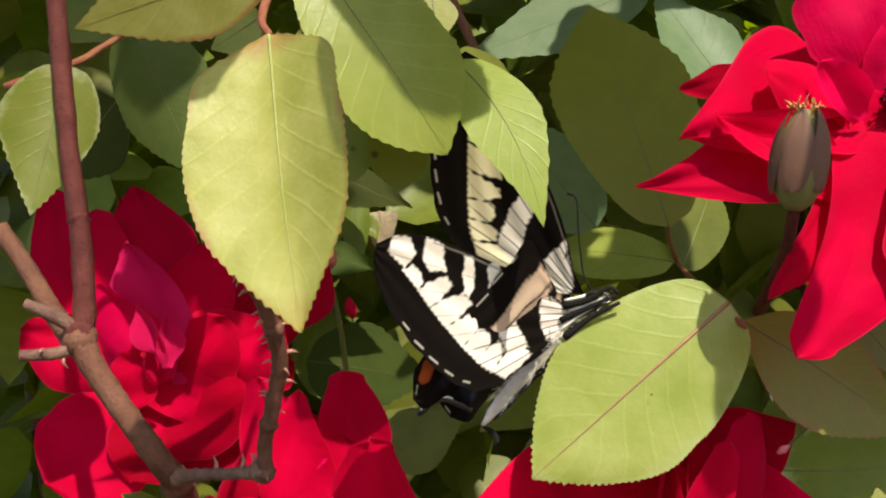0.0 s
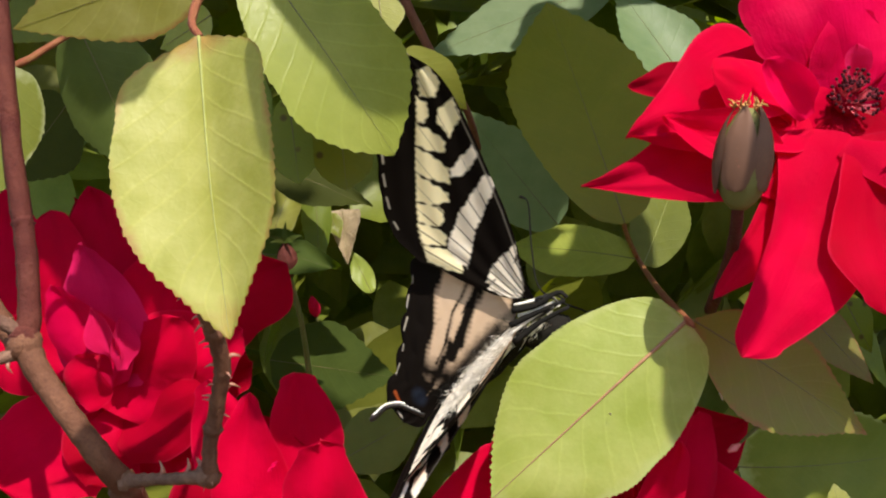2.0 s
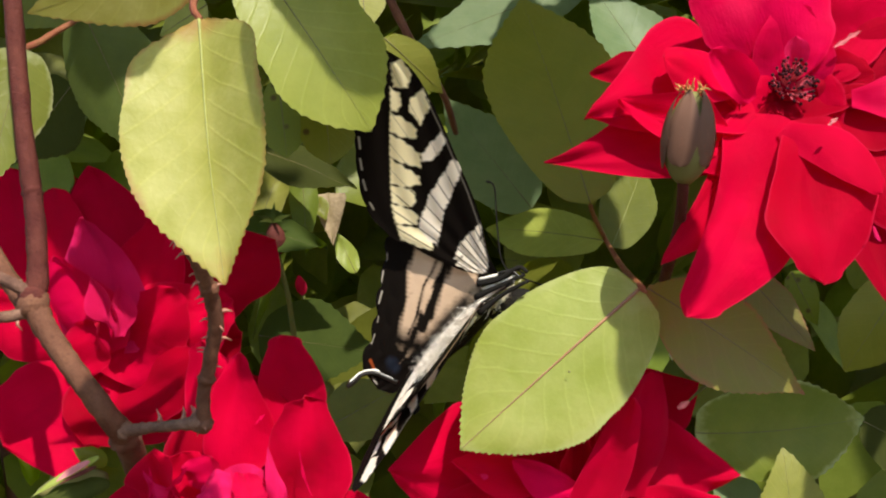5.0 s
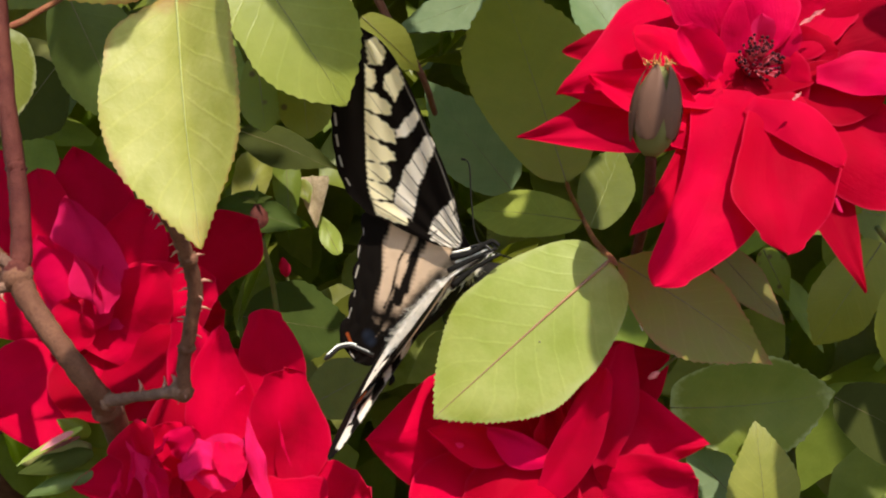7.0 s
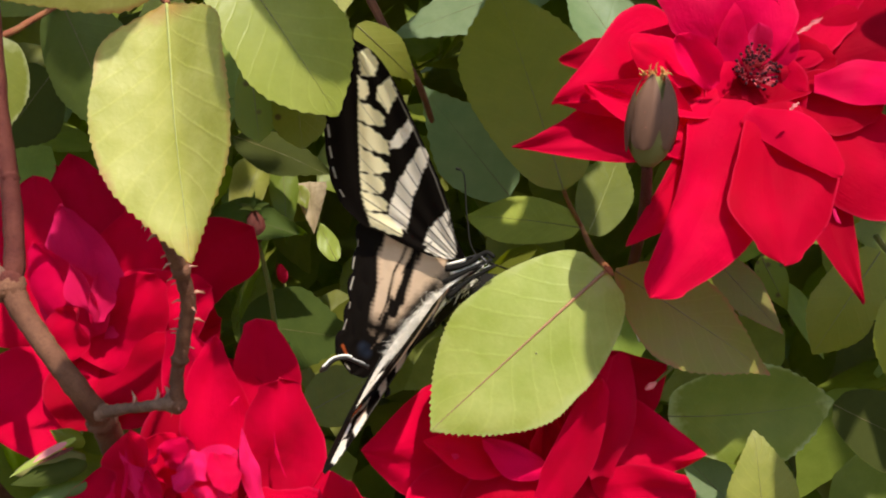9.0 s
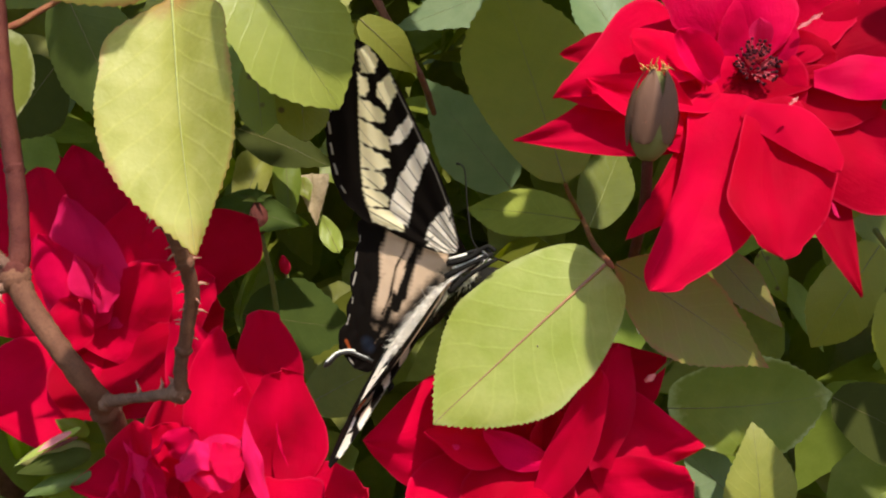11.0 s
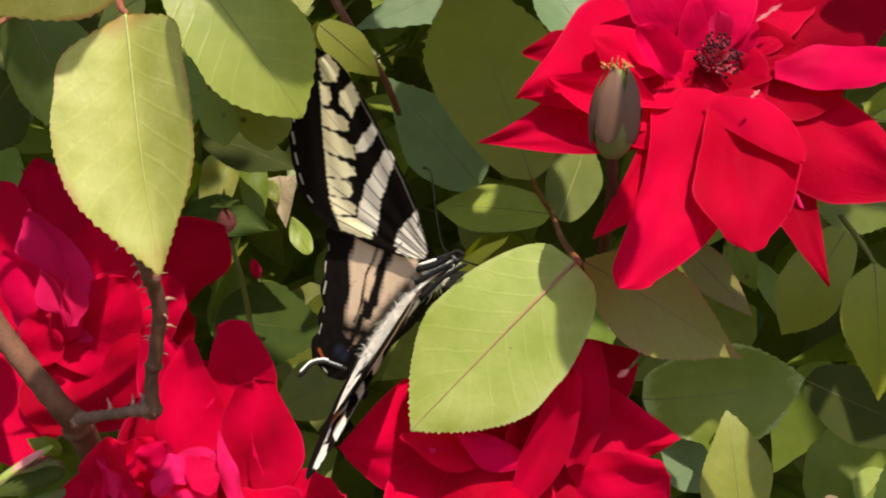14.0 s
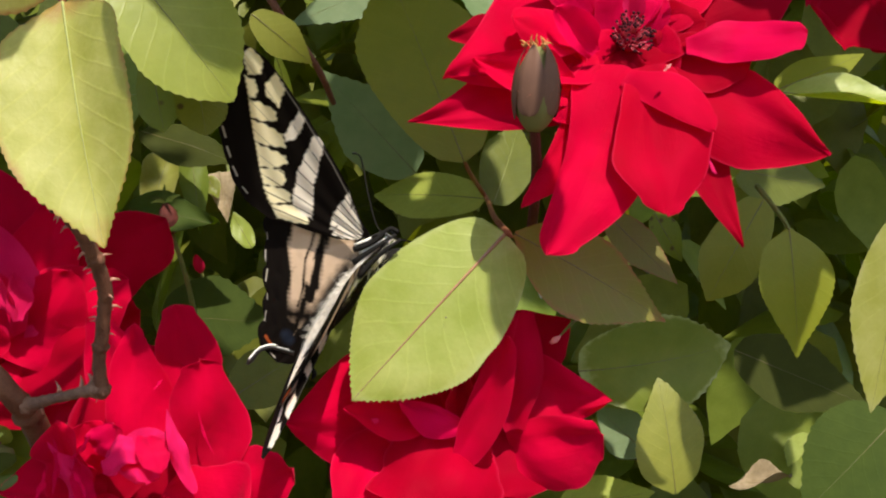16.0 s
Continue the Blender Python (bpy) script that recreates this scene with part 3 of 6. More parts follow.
leaf((-0.0192, 0.2000, 1.0522), (-0.0179, 0.1970, 1.0434), 0.0085, PALE, "pale green sunlit leaf tip", seed=14, teeth=14)

leaf((-0.0609, 0.3320, 1.0126), (-0.0550, 0.3340, 1.0311), 0.0120, PALE, "pale green sunlit leaf deep in the bush", face=(0.1, -1, 0.4), p=0.3, vm=0.5, q=3, wave=0.1, cup=0.3, seed=38, teeth=10)
leaf((-0.0406, 0.3360, 1.0226), (-0.0387, 0.3320, 1.0064), 0.0110, LITTER, "dry tan leaf deep in the bush", p=0.15, vm=0.15, q=1.0, cup=0.3, wave=0.1, face=(0.1, -1, 0.4), seed=39, teeth=8, vein=DARKVEIN)
leaf((-0.0442, 0.3340, 1.0214), (-0.0407, 0.3310, 1.0140), 0.0060, SAGE, "pale green sunlit leaf deep in the bush", face=(0.1, -1, 0.4), wave=0.1, seed=49, teeth=8)
leaf((-0.0324, 0.3380, 0.9981), (-0.0386, 0.3400, 1.0108), 0.0075, SPRING, "small sunlit leaf deep in the bush", face=(0.3, -1, 0.3), wave=0.1, seed=40, teeth=10)
leaf((-0.0650, 0.3050, 1.0110), (-0.0369, 0.3000, 1.0061), 0.0145, DARK_SHADED, "dark curled leaf deep in the bush", face=(0.0, -0.8, 0.5), cup=0.3, wave=0.12, seed=50, teeth=10, vein=DARKVEIN)
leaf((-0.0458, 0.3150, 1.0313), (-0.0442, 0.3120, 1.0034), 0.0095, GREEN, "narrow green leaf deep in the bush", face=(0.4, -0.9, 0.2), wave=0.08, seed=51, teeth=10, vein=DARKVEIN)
leaf((-0.0572, 0.3000, 1.0330), (-0.0284, 0.2960, 1.0217), 0.0140, DARK_SHADED, "dark leaf in the shade of the wing", face=(0.0, -0.8, 0.5), wave=0.08, seed=52, teeth=10, vein=DARKVEIN)
leaf((-0.0608, 0.3300, 0.9795), (-0.0244, 0.3250, 0.9748), 0.0290, DARK_SHADED, "dark glossy leaf in shade behind the butterfly", face=(0, -1, 0.2), seed=29, teeth=14, vein=DARKVEIN)
leaf((-0.0373, 0.3000, 0.9564), (-0.0149, 0.3050, 0.9684), 0.0190, GREEN, "dull green leaf between the roses", face=(0, -1, 0.3), seed=43, teeth=14, vein=DARKVEIN)

def speck(parent, a, b, radius, mat, name):
    vv, ff = tube([a, (np.array(a) + b) / 2, b], [radius * 0.4, radius, radius * 0.3], 6)
    part(name, mesh_of(name, vv - root_of(parent), ff, mat), parent)


speck(near_leaflet, (0.0170, 0.1925, 0.9837), (0.0173, 0.1925, 0.9834), 0.00022, DARKVEIN, "speck")
speck(compound, (0.0359, 0.1985, 0.9869), (0.0365, 0.1985, 0.9850), 0.00022, WHITEHARD, "speck")
speck(compound, (0.0385, 0.2035, 0.9757), (0.0406, 0.2035, 0.9770), 0.0007, BLUSH, "stipule")
speck(compound, (0.0400, 0.2035, 0.9766), (0.0468, 0.2060, 0.9821), 0.00035, GREENSTEM, "stipule")
speck(compound, (0.0296, 0.1945, 0.9989), (0.0312, 0.1945, 0.9971), 0.0007, PETIOLE, "joint")

# lower right
leaf((0.1225, 0.3000, 0.9212), (0.1012, 0.2920, 0.9215), 0.0075, LITTER, "curled dry brown leaf caught low in the bush", face=(0, -0.4, 0.9), cup=0.9, wave=0.15, roll=0.2, seed=44, teeth=10, vein=DARKVEIN)
leaf((0.1424, 0.3300, 0.9260), (0.1332, 0.3280, 0.9126), 0.0150, PALE, "pale green sunlit leaf low in the bush", seed=45, teeth=10)
leaf((0.0549, 0.2620, 0.9617), (0.0925, 0.2560, 0.9663), 0.0255, SAGE, "broad mid-green rose leaf in dappled sun", face=(0.0, -1, 0.35), p=0.45, r=0.42, bend=0.04, cup=-0.1, sway=0.15, teeth=22, seed=15)
leaf((0.0732, 0.2460, 0.9329), (0.0720, 0.2510, 0.9603), None, SPRING, "small upright lime-green leaf, its tip in shade", left=(0.20, 0.31, 0.29, 0.19, 0.07), right=(0.16, 0.26, 0.30, 0.23, 0.10), q=1.2, face=(0, -1, 0.2), bend=0.06, crease=-0.06, teeth=20, seed=16)
leaf((0.0704, 0.2620, 0.9401), (0.0588, 0.2640, 0.9520), 0.0150, BLUE, "pale blue-green leaf behind the lime leaf", face=(0, -0.8, 0.6), seed=17, teeth=14)
leaf((0.0568, 0.2280, 1.0006), (0.0713, 0.2260, 0.9841), 0.0105, RUSSET, "narrow reddish-green leaf under the flower", face=(0.3, -1, 0.2), p=0.5, r=0.7, seed=18, teeth=16, vein=DARKVEIN)
leaf((0.0722, 0.2450, 1.0001), (0.0784, 0.2460, 0.9880), 0.0085, SPOTTED, "small yellow leaf with a dark spot", seed=19, teeth=12, vein=DARKVEIN)
leaf((0.0962, 0.2380, 1.0014), (0.0806, 0.2360, 0.9790), 0.0155, OLIVE, "green leaf with ragged tip", face=(0.1, -1, 0.2), p=0.45, r=0.4, seed=20, teeth=16)
leaf((0.0943, 0.2190, 0.9947), (0.0931, 0.2160, 0.9672), None, OLIVE, "oval green leaf with one edge lit by the sun", left=(0.16, 0.31, 0.30, 0.20, 0.06), right=(0.18, 0.29, 0.29, 0.19, 0.06), q=1.2, face=(0.1, -1, 0.2), crease=-0.06, bend=0.03, seed=21, teeth=20, stalk=[(0.0931, 0.2210, 0.9981), (0.0920, 0.2300, 1.0045)], stalk_mat=GREENSTEM)
leaf((0.1115, 0.2000, 0.9962), (0.1000, 0.1980, 0.9578), 0.0180, PALE, "pale green leaf at the end of the spray", face=(0.1, -1, 0.2), p=0.5, r=0.6, seed=22, teeth=22)
leaf((0.0956, 0.2240, 1.0251), (0.1197, 0.2320, 1.0331), 0.0110, OLIVE, "olive leaf with a bright yellow-green patch", face=(0, -0.8, 0.6), seed=23, teeth=14)
leaf((0.0960, 0.2220, 1.0242), (0.1239, 0.2140, 1.0185), 0.0125, PALE, "pale sunlit leaf folded along its midrib", face=(0, -0.5, 0.9), cup=0.35, seed=24, teeth=18)
leaf((0.1081, 0.3000, 0.9591), (0.1453, 0.2950, 0.9404), 0.0240, DARK_SHADED, "dark bluish leaf in deep shade", face=(0, -1, 0.3), seed=25, teeth=14)
leaf((0.0983, 0.2620, 1.0099), (0.1216, 0.2620, 1.0041), 0.0170, GREEN, "dull green leaf under the red flower", seed=26, teeth=14)
leaf((0.0476, 0.2620, 0.9275), (0.0714, 0.2580, 0.9307), 0.0165, SPRING, "lime leaf low on the bush, sunlit", face=(0, -0.7, 0.7), seed=27, teeth=16)

# two leaves added behind the petals to block sun from those further back
leaf((0.0511, 0.2040, 1.0109), (0.0780, 0.2080, 1.0338), None, GREEN, "rose leaf added close behind the open flower to shade leaves below", left=(0.21, 0.30, 0.32, 0.26, 0.12), right=(0.21, 0.30, 0.32, 0.26, 0.12), q=2.0, face=(0.1, -0.6, 0.8), teeth=16, seed=80)
leaf((0.0699, 0.2200, 1.0036), (0.0880, 0.2240, 1.0240), None, GREEN, "rose leaf added behind the open flower to shade leaves below", left=(0.21, 0.31, 0.33, 0.28, 0.14), right=(0.21, 0.31, 0.33, 0.28, 0.14), q=2.0, face=(0.1, -0.6, 0.8), teeth=16, seed=81)
# added in front of brighter foliage; its dark colour stands for shade
leaf((0.1485, 0.2850, 0.9393), (0.1189, 0.2820, 0.9156), None, DARK_SHADED, "dark green leaf in deep shade low in the bush", left=(0.23, 0.37, 0.39, 0.31, 0.14), right=(0.23, 0.37, 0.39, 0.31, 0.14), q=1.6, face=(0, -1, 0.3), bend=0.04, teeth=16, seed=82)
# left side
leaf((-0.0751, 0.2170, 1.0510), (-0.0639, 0.2220, 1.0238), 0.0205, FOREST, "dull green leaf with one sunlit edge", face=(-0.2, -1, 0.25), p=0.4, r=0.5, cup=-0.12, seed=30, teeth=20,
     stalk=[(-0.0765, 0.2155, 1.0493), (-0.0801, 0.2140, 1.0466), (-0.0843, 0.2120, 1.0435), (-0.0967, 0.2120, 1.0394)], stalk_radius=0.0006)
leaf((-0.0849, 0.2110, 1.0431), (-0.0891, 0.2050, 1.0159), 0.0185, SAGE, "green leaf with a pale folded edge", face=(0.25, -1, 0.3), cup=0.25, seed=31, teeth=20)
leaf((-0.0440, 0.1900, 1.0562), (-0.0743, 0.1860, 1.0442), 0.0185, LIME, "olive-yellow leaf with an orange edge above the canes", face=(0, -0.8, -0.5), bend=0.02, seed=32, teeth=20)
leaf((-0.0787, 0.2350, 1.0675), (-0.1004, 0.2400, 1.0530), 0.0200, GREEN, "green leaf in shade", seed=33, teeth=14)
leaf((-0.0960, 0.2700, 1.0456), (-0.1128, 0.2750, 1.0265), 0.0240, DARK_SHADED, "dark leaf in deep shade", seed=34, teeth=12)
leaf((-0.0528, 0.2250, 1.0547), (-0.0639, 0.2300, 1.0494), 0.0110, PALE, "pale sunlit leaf scrap", seed=35, teeth=12)


# ---- flowers ----
FLOWERS = "red roses on the bush"


def stamens(parent, centre, axis, radius, count, seed):
    rng = np.random.RandomState(seed)
    origin = root_of(parent)
    axis = unit(axis)
    a = unit(np.cross(axis, (0, 0, 1)))
    b = np.cross(axis, a)
    centre = np.array(centre)
    for k in range(count):
        g, s = rng.uniform(0, 2 * np.pi), radius * np.sqrt(rng.uniform(0.05, 1))
        out = np.cos(g) * a + np.sin(g) * b
        top = centre + out * s + axis * radius * rng.uniform(0.3, 0.75)
        foot = centre + out * s * 0.3 - axis * radius * 0.4
        vv, ff = tube([foot, (foot + top) / 2 + out * radius * 0.06, top], [0.00013, 0.00011, 0.0001], 5)
        st = part("stamen", mesh_of("stamen", vv - origin, ff, FILAMENT), parent)
        vv, ff = ball(top, unit(rng.normal(size=3)), 0.00070, 0.00030, lambda v: math.sin(math.pi * min(0.97, max(0.03, v))) ** 0.6, 6, 6)
        part("anther", mesh_of("anther", vv - origin, ff, ANTHER), st)
    vv, ff = ball(centre - axis * radius * 0.3, axis, radius * 0.5, radius * 0.55, lambda v: math.cos(v * 1.4), 6, 12)
    part("receptacle", mesh_of("receptacle", vv - origin, ff, SHADED_CRIMSON), parent)


# open flower with stamens
rose = thing("rose_flower", (0.0573, 0.1960, 1.0323), "open bright red rose with dark stamens and pointed petals", "flower", FLOWERS)
C4 = (0.0560, 0.1930, 1.0333)
petal(rose, (0.0585, 0.1962, 1.0305), (0.0427, 0.1950, 1.0339), None, SHADED_CRIMSON, left=(0.33, 0.39, 0.39, 0.33, 0.20), right=(0.33, 0.39, 0.39, 0.33, 0.20), q=3.0, face=(-0.1, -1, 0.3), cup=0.1, seed=151)
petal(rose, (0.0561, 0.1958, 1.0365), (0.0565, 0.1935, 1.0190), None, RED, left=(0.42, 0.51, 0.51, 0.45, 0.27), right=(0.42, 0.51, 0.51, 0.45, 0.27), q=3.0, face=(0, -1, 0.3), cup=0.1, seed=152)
petal(rose, (0.0537, 0.1962, 1.0324), (0.0710, 0.1945, 1.0354), None, SHADED_CRIMSON, left=(0.30, 0.36, 0.36, 0.33, 0.21), right=(0.30, 0.36, 0.36, 0.30, 0.18), q=3.0, face=(0.1, -1, 0.3), cup=0.1, seed=153)
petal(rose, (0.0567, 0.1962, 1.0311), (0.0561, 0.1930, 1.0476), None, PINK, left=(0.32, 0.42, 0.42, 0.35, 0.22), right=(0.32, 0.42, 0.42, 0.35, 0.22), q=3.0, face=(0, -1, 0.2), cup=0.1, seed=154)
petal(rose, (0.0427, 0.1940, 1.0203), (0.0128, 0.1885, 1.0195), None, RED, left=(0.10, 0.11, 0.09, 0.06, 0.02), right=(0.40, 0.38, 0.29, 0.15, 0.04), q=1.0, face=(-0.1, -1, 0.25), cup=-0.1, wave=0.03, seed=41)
petal(rose, (0.0338, 0.1990, 1.0378), (0.0223, 0.2030, 1.0369), None, SHADED_CRIMSON, left=(0.18, 0.21, 0.21, 0.18, 0.09), right=(0.18, 0.27, 0.27, 0.16, 0.07), q=1.5, face=(-0.2, -1, 0.1), seed=43)
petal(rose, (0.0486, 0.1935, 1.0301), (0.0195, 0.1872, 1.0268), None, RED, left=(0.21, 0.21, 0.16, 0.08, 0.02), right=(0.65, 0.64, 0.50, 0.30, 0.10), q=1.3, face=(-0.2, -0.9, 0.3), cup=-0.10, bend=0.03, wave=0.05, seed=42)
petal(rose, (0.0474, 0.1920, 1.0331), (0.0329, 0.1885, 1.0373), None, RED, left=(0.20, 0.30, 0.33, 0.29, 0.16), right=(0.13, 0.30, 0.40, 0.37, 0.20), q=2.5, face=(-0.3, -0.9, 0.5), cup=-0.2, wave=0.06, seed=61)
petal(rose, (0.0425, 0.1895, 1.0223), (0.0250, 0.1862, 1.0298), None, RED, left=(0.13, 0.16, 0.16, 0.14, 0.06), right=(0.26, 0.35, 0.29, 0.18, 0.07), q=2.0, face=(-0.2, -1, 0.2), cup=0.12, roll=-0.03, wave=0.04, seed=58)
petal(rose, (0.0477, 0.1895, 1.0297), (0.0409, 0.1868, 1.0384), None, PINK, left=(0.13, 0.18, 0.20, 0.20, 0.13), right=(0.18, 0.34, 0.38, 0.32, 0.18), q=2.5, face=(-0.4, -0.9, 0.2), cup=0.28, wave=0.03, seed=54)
petal(rose, (0.0471, 0.1920, 1.0204), (0.0311, 0.1805, 1.0022), None, SHADED_CRIMSON, left=(0.15, 0.16, 0.17, 0.13, 0.05), right=(0.11, 0.10, 0.07, 0.05, 0.03), q=1.2, cup=-0.1, seed=45)
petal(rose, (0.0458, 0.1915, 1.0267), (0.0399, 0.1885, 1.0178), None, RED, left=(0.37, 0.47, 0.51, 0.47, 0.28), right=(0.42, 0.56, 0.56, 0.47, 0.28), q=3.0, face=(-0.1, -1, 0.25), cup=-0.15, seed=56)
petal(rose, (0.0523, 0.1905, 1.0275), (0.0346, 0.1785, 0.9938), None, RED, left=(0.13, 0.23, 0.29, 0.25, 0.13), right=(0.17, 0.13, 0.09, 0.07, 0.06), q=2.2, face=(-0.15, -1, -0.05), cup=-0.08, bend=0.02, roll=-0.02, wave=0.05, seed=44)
petal(rose, (0.0682, 0.1930, 1.0171), (0.0717, 0.1840, 0.9926), None, SHADED_CRIMSON, left=(0.09, 0.10, 0.08, 0.06, 0.03), right=(0.23, 0.26, 0.22, 0.14, 0.04), q=1.0, face=(0.1, -1, -0.05), cup=-0.05, seed=47)
petal(rose, (0.0635, 0.1925, 1.0222), (0.0901, 0.1862, 1.0084), None, SHADED_CRIMSON, left=(0.20, 0.32, 0.27, 0.17, 0.05), right=(0.21, 0.29, 0.31, 0.22, 0.10), q=1.1, face=(0.1, -1, 0.1), cup=-0.08, bend=0.05, wave=0.06, seed=48)
petal(rose, (0.0628, 0.1940, 1.0299), (0.0778, 0.1905, 1.0269), None, SHADED_CRIMSON, left=(0.23, 0.32, 0.33, 0.30, 0.19), right=(0.27, 0.40, 0.47, 0.40, 0.23), q=3.0, face=(0.1, -1, 0.3), seed=53)
petal(rose, (0.0591, 0.1890, 1.0269), (0.0563, 0.1775, 0.9990), None, SHADED_CRIMSON, left=(0.17, 0.30, 0.31, 0.27, 0.12), right=(0.18, 0.24, 0.29, 0.30, 0.16), q=2.2, face=(0.05, -1, 0.0), cup=-0.07, bend=0.02, wave=0.06, nv=56, seed=46)
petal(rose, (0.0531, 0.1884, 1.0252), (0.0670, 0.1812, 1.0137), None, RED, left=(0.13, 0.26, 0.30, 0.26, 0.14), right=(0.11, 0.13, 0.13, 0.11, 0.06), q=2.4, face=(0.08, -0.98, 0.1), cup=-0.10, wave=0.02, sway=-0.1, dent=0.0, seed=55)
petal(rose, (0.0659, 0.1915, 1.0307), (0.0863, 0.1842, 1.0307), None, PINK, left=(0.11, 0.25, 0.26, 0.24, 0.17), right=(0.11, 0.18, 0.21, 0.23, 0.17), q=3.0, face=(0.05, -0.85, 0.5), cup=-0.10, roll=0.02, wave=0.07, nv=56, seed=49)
petal(rose, (0.0595, 0.1965, 1.0359), (0.0909, 0.2010, 1.0468), None, SHADED_CRIMSON, left=(0.19, 0.35, 0.39, 0.35, 0.19), right=(0.19, 0.29, 0.32, 0.31, 0.19), q=3.0, seed=52)
petal(rose, (0.0560, 0.1950, 1.0341), (0.0481, 0.1920, 1.0571), 0.0250, PINK, p=0.5, r=0.3, face=(-0.1, -0.9, 0.3), wave=0.06, seed=50)
petal(rose, (0.0586, 0.1970, 1.0355), (0.0714, 0.1970, 1.0596), 0.0260, RED, p=0.5, r=0.3, face=(0.1, -1, 0.1), wave=0.06, seed=51)
# tiny pale scraps added to stand for highlights on the petals
petal(rose, (0.0587, 0.1824, 1.0250), (0.0602, 0.1822, 1.0263), 0.0007, BLUSH, p=0.5, r=0.4, face=(0, -0.8, 0.6), ruffle=0.4, seed=66)
petal(rose, (0.0629, 0.1915, 1.0395), (0.0671, 0.1905, 1.0422), 0.0009, BLUSH, p=0.5, r=0.4, face=(0, -0.8, 0.6), ruffle=0.4, seed=67)
petal(rose, (0.0652, 0.1800, 1.0085), (0.0663, 0.1798, 1.0059), 0.0009, ROSE, p=0.5, r=0.4, face=(0.3, -0.9, 0.3), cup=-0.4, seed=65)
stamens(rose, C4, (0, -1, 0.15), 0.0042, 85, 7)
petal(rose, (0.0568, 0.1945, 1.0345), (0.0560, 0.1905, 1.0413), 0.0045, ROSE, p=0.6, r=0.3, face=(0, -1, 0.2), cup=0.2, seed=68)

# full flower under the butterfly
rose = thing("rose_flower", (0.0215, 0.2220, 0.9585), "full red rose with spiral heart, partly behind a leaf", "flower", FLOWERS)
petal(rose, (0.0300, 0.2135, 0.9588), (0.0258, 0.2060, 0.9451), None, SHADED_CRIMSON, left=(0.54, 0.71, 0.75, 0.65, 0.37), right=(0.54, 0.71, 0.75, 0.65, 0.37), q=3.0, cup=-0.06, seed=160)
petal(rose, (0.0235, 0.2150, 0.9562), (0.0236, 0.2160, 0.9764), None, SHADED_CRIMSON, left=(0.45, 0.56, 0.56, 0.45, 0.28), right=(0.45, 0.61, 0.61, 0.50, 0.28), q=3.0, cup=0.05, seed=161)
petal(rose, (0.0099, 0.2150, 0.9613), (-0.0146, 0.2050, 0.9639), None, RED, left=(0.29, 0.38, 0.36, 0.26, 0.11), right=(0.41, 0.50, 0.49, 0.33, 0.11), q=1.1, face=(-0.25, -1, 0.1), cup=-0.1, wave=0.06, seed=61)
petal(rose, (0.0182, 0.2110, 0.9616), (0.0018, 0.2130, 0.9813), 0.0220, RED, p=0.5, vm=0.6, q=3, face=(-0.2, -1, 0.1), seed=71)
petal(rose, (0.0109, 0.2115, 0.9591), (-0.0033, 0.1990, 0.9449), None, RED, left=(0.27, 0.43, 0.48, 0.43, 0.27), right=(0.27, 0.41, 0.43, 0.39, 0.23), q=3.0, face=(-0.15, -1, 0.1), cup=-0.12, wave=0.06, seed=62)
petal(rose, (0.0196, 0.2080, 0.9622), (0.0117, 0.1940, 0.9460), 0.0270, SHADED_CRIMSON, p=0.5, vm=0.62, q=4, face=(-0.05, -1, 0.1), cup=-0.15, wave=0.06, seed=63)
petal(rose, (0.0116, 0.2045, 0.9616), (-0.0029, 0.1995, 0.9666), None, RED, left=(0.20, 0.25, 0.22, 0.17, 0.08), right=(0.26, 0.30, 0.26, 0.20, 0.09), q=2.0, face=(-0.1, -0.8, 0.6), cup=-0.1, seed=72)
# thin strip whose pink colour stands for the highlight along a fold
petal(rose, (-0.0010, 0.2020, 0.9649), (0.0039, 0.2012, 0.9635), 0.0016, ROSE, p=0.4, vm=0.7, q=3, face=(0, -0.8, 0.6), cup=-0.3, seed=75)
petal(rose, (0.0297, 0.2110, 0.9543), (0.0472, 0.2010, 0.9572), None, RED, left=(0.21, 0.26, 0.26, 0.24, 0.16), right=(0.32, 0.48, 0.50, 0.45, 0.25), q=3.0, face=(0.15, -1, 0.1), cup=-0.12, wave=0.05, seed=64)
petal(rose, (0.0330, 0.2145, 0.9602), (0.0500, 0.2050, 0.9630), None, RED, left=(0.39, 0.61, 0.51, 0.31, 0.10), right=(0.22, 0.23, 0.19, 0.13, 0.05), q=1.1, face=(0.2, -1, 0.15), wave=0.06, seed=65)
petal(rose, (0.0263, 0.2190, 0.9665), (0.0448, 0.2140, 0.9792), 0.0170, SHADED_CRIMSON, p=0.5, vm=0.6, q=1.4, face=(0.2, -1, 0.1), seed=66)
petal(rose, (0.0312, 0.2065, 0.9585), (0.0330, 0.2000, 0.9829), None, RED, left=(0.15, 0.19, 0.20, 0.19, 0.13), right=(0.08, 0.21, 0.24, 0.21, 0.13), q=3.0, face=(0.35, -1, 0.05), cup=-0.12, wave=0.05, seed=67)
petal(rose, (0.0218, 0.2080, 0.9579), (0.0241, 0.2050, 0.9798), 0.0150, SHADED_CRIMSON, p=0.5, vm=0.6, q=2.0, face=(0.2, -0.9, 0.2), cup=0.4, seed=70)
petal(rose, (0.0211, 0.2070, 0.9591), (0.0191, 0.2025, 0.9769), 0.0085, SHADED_CRIMSON, p=0.5, vm=0.6, q=1.8, face=(-0.5, -0.8, 0.3), cup=0.3, seed=74)
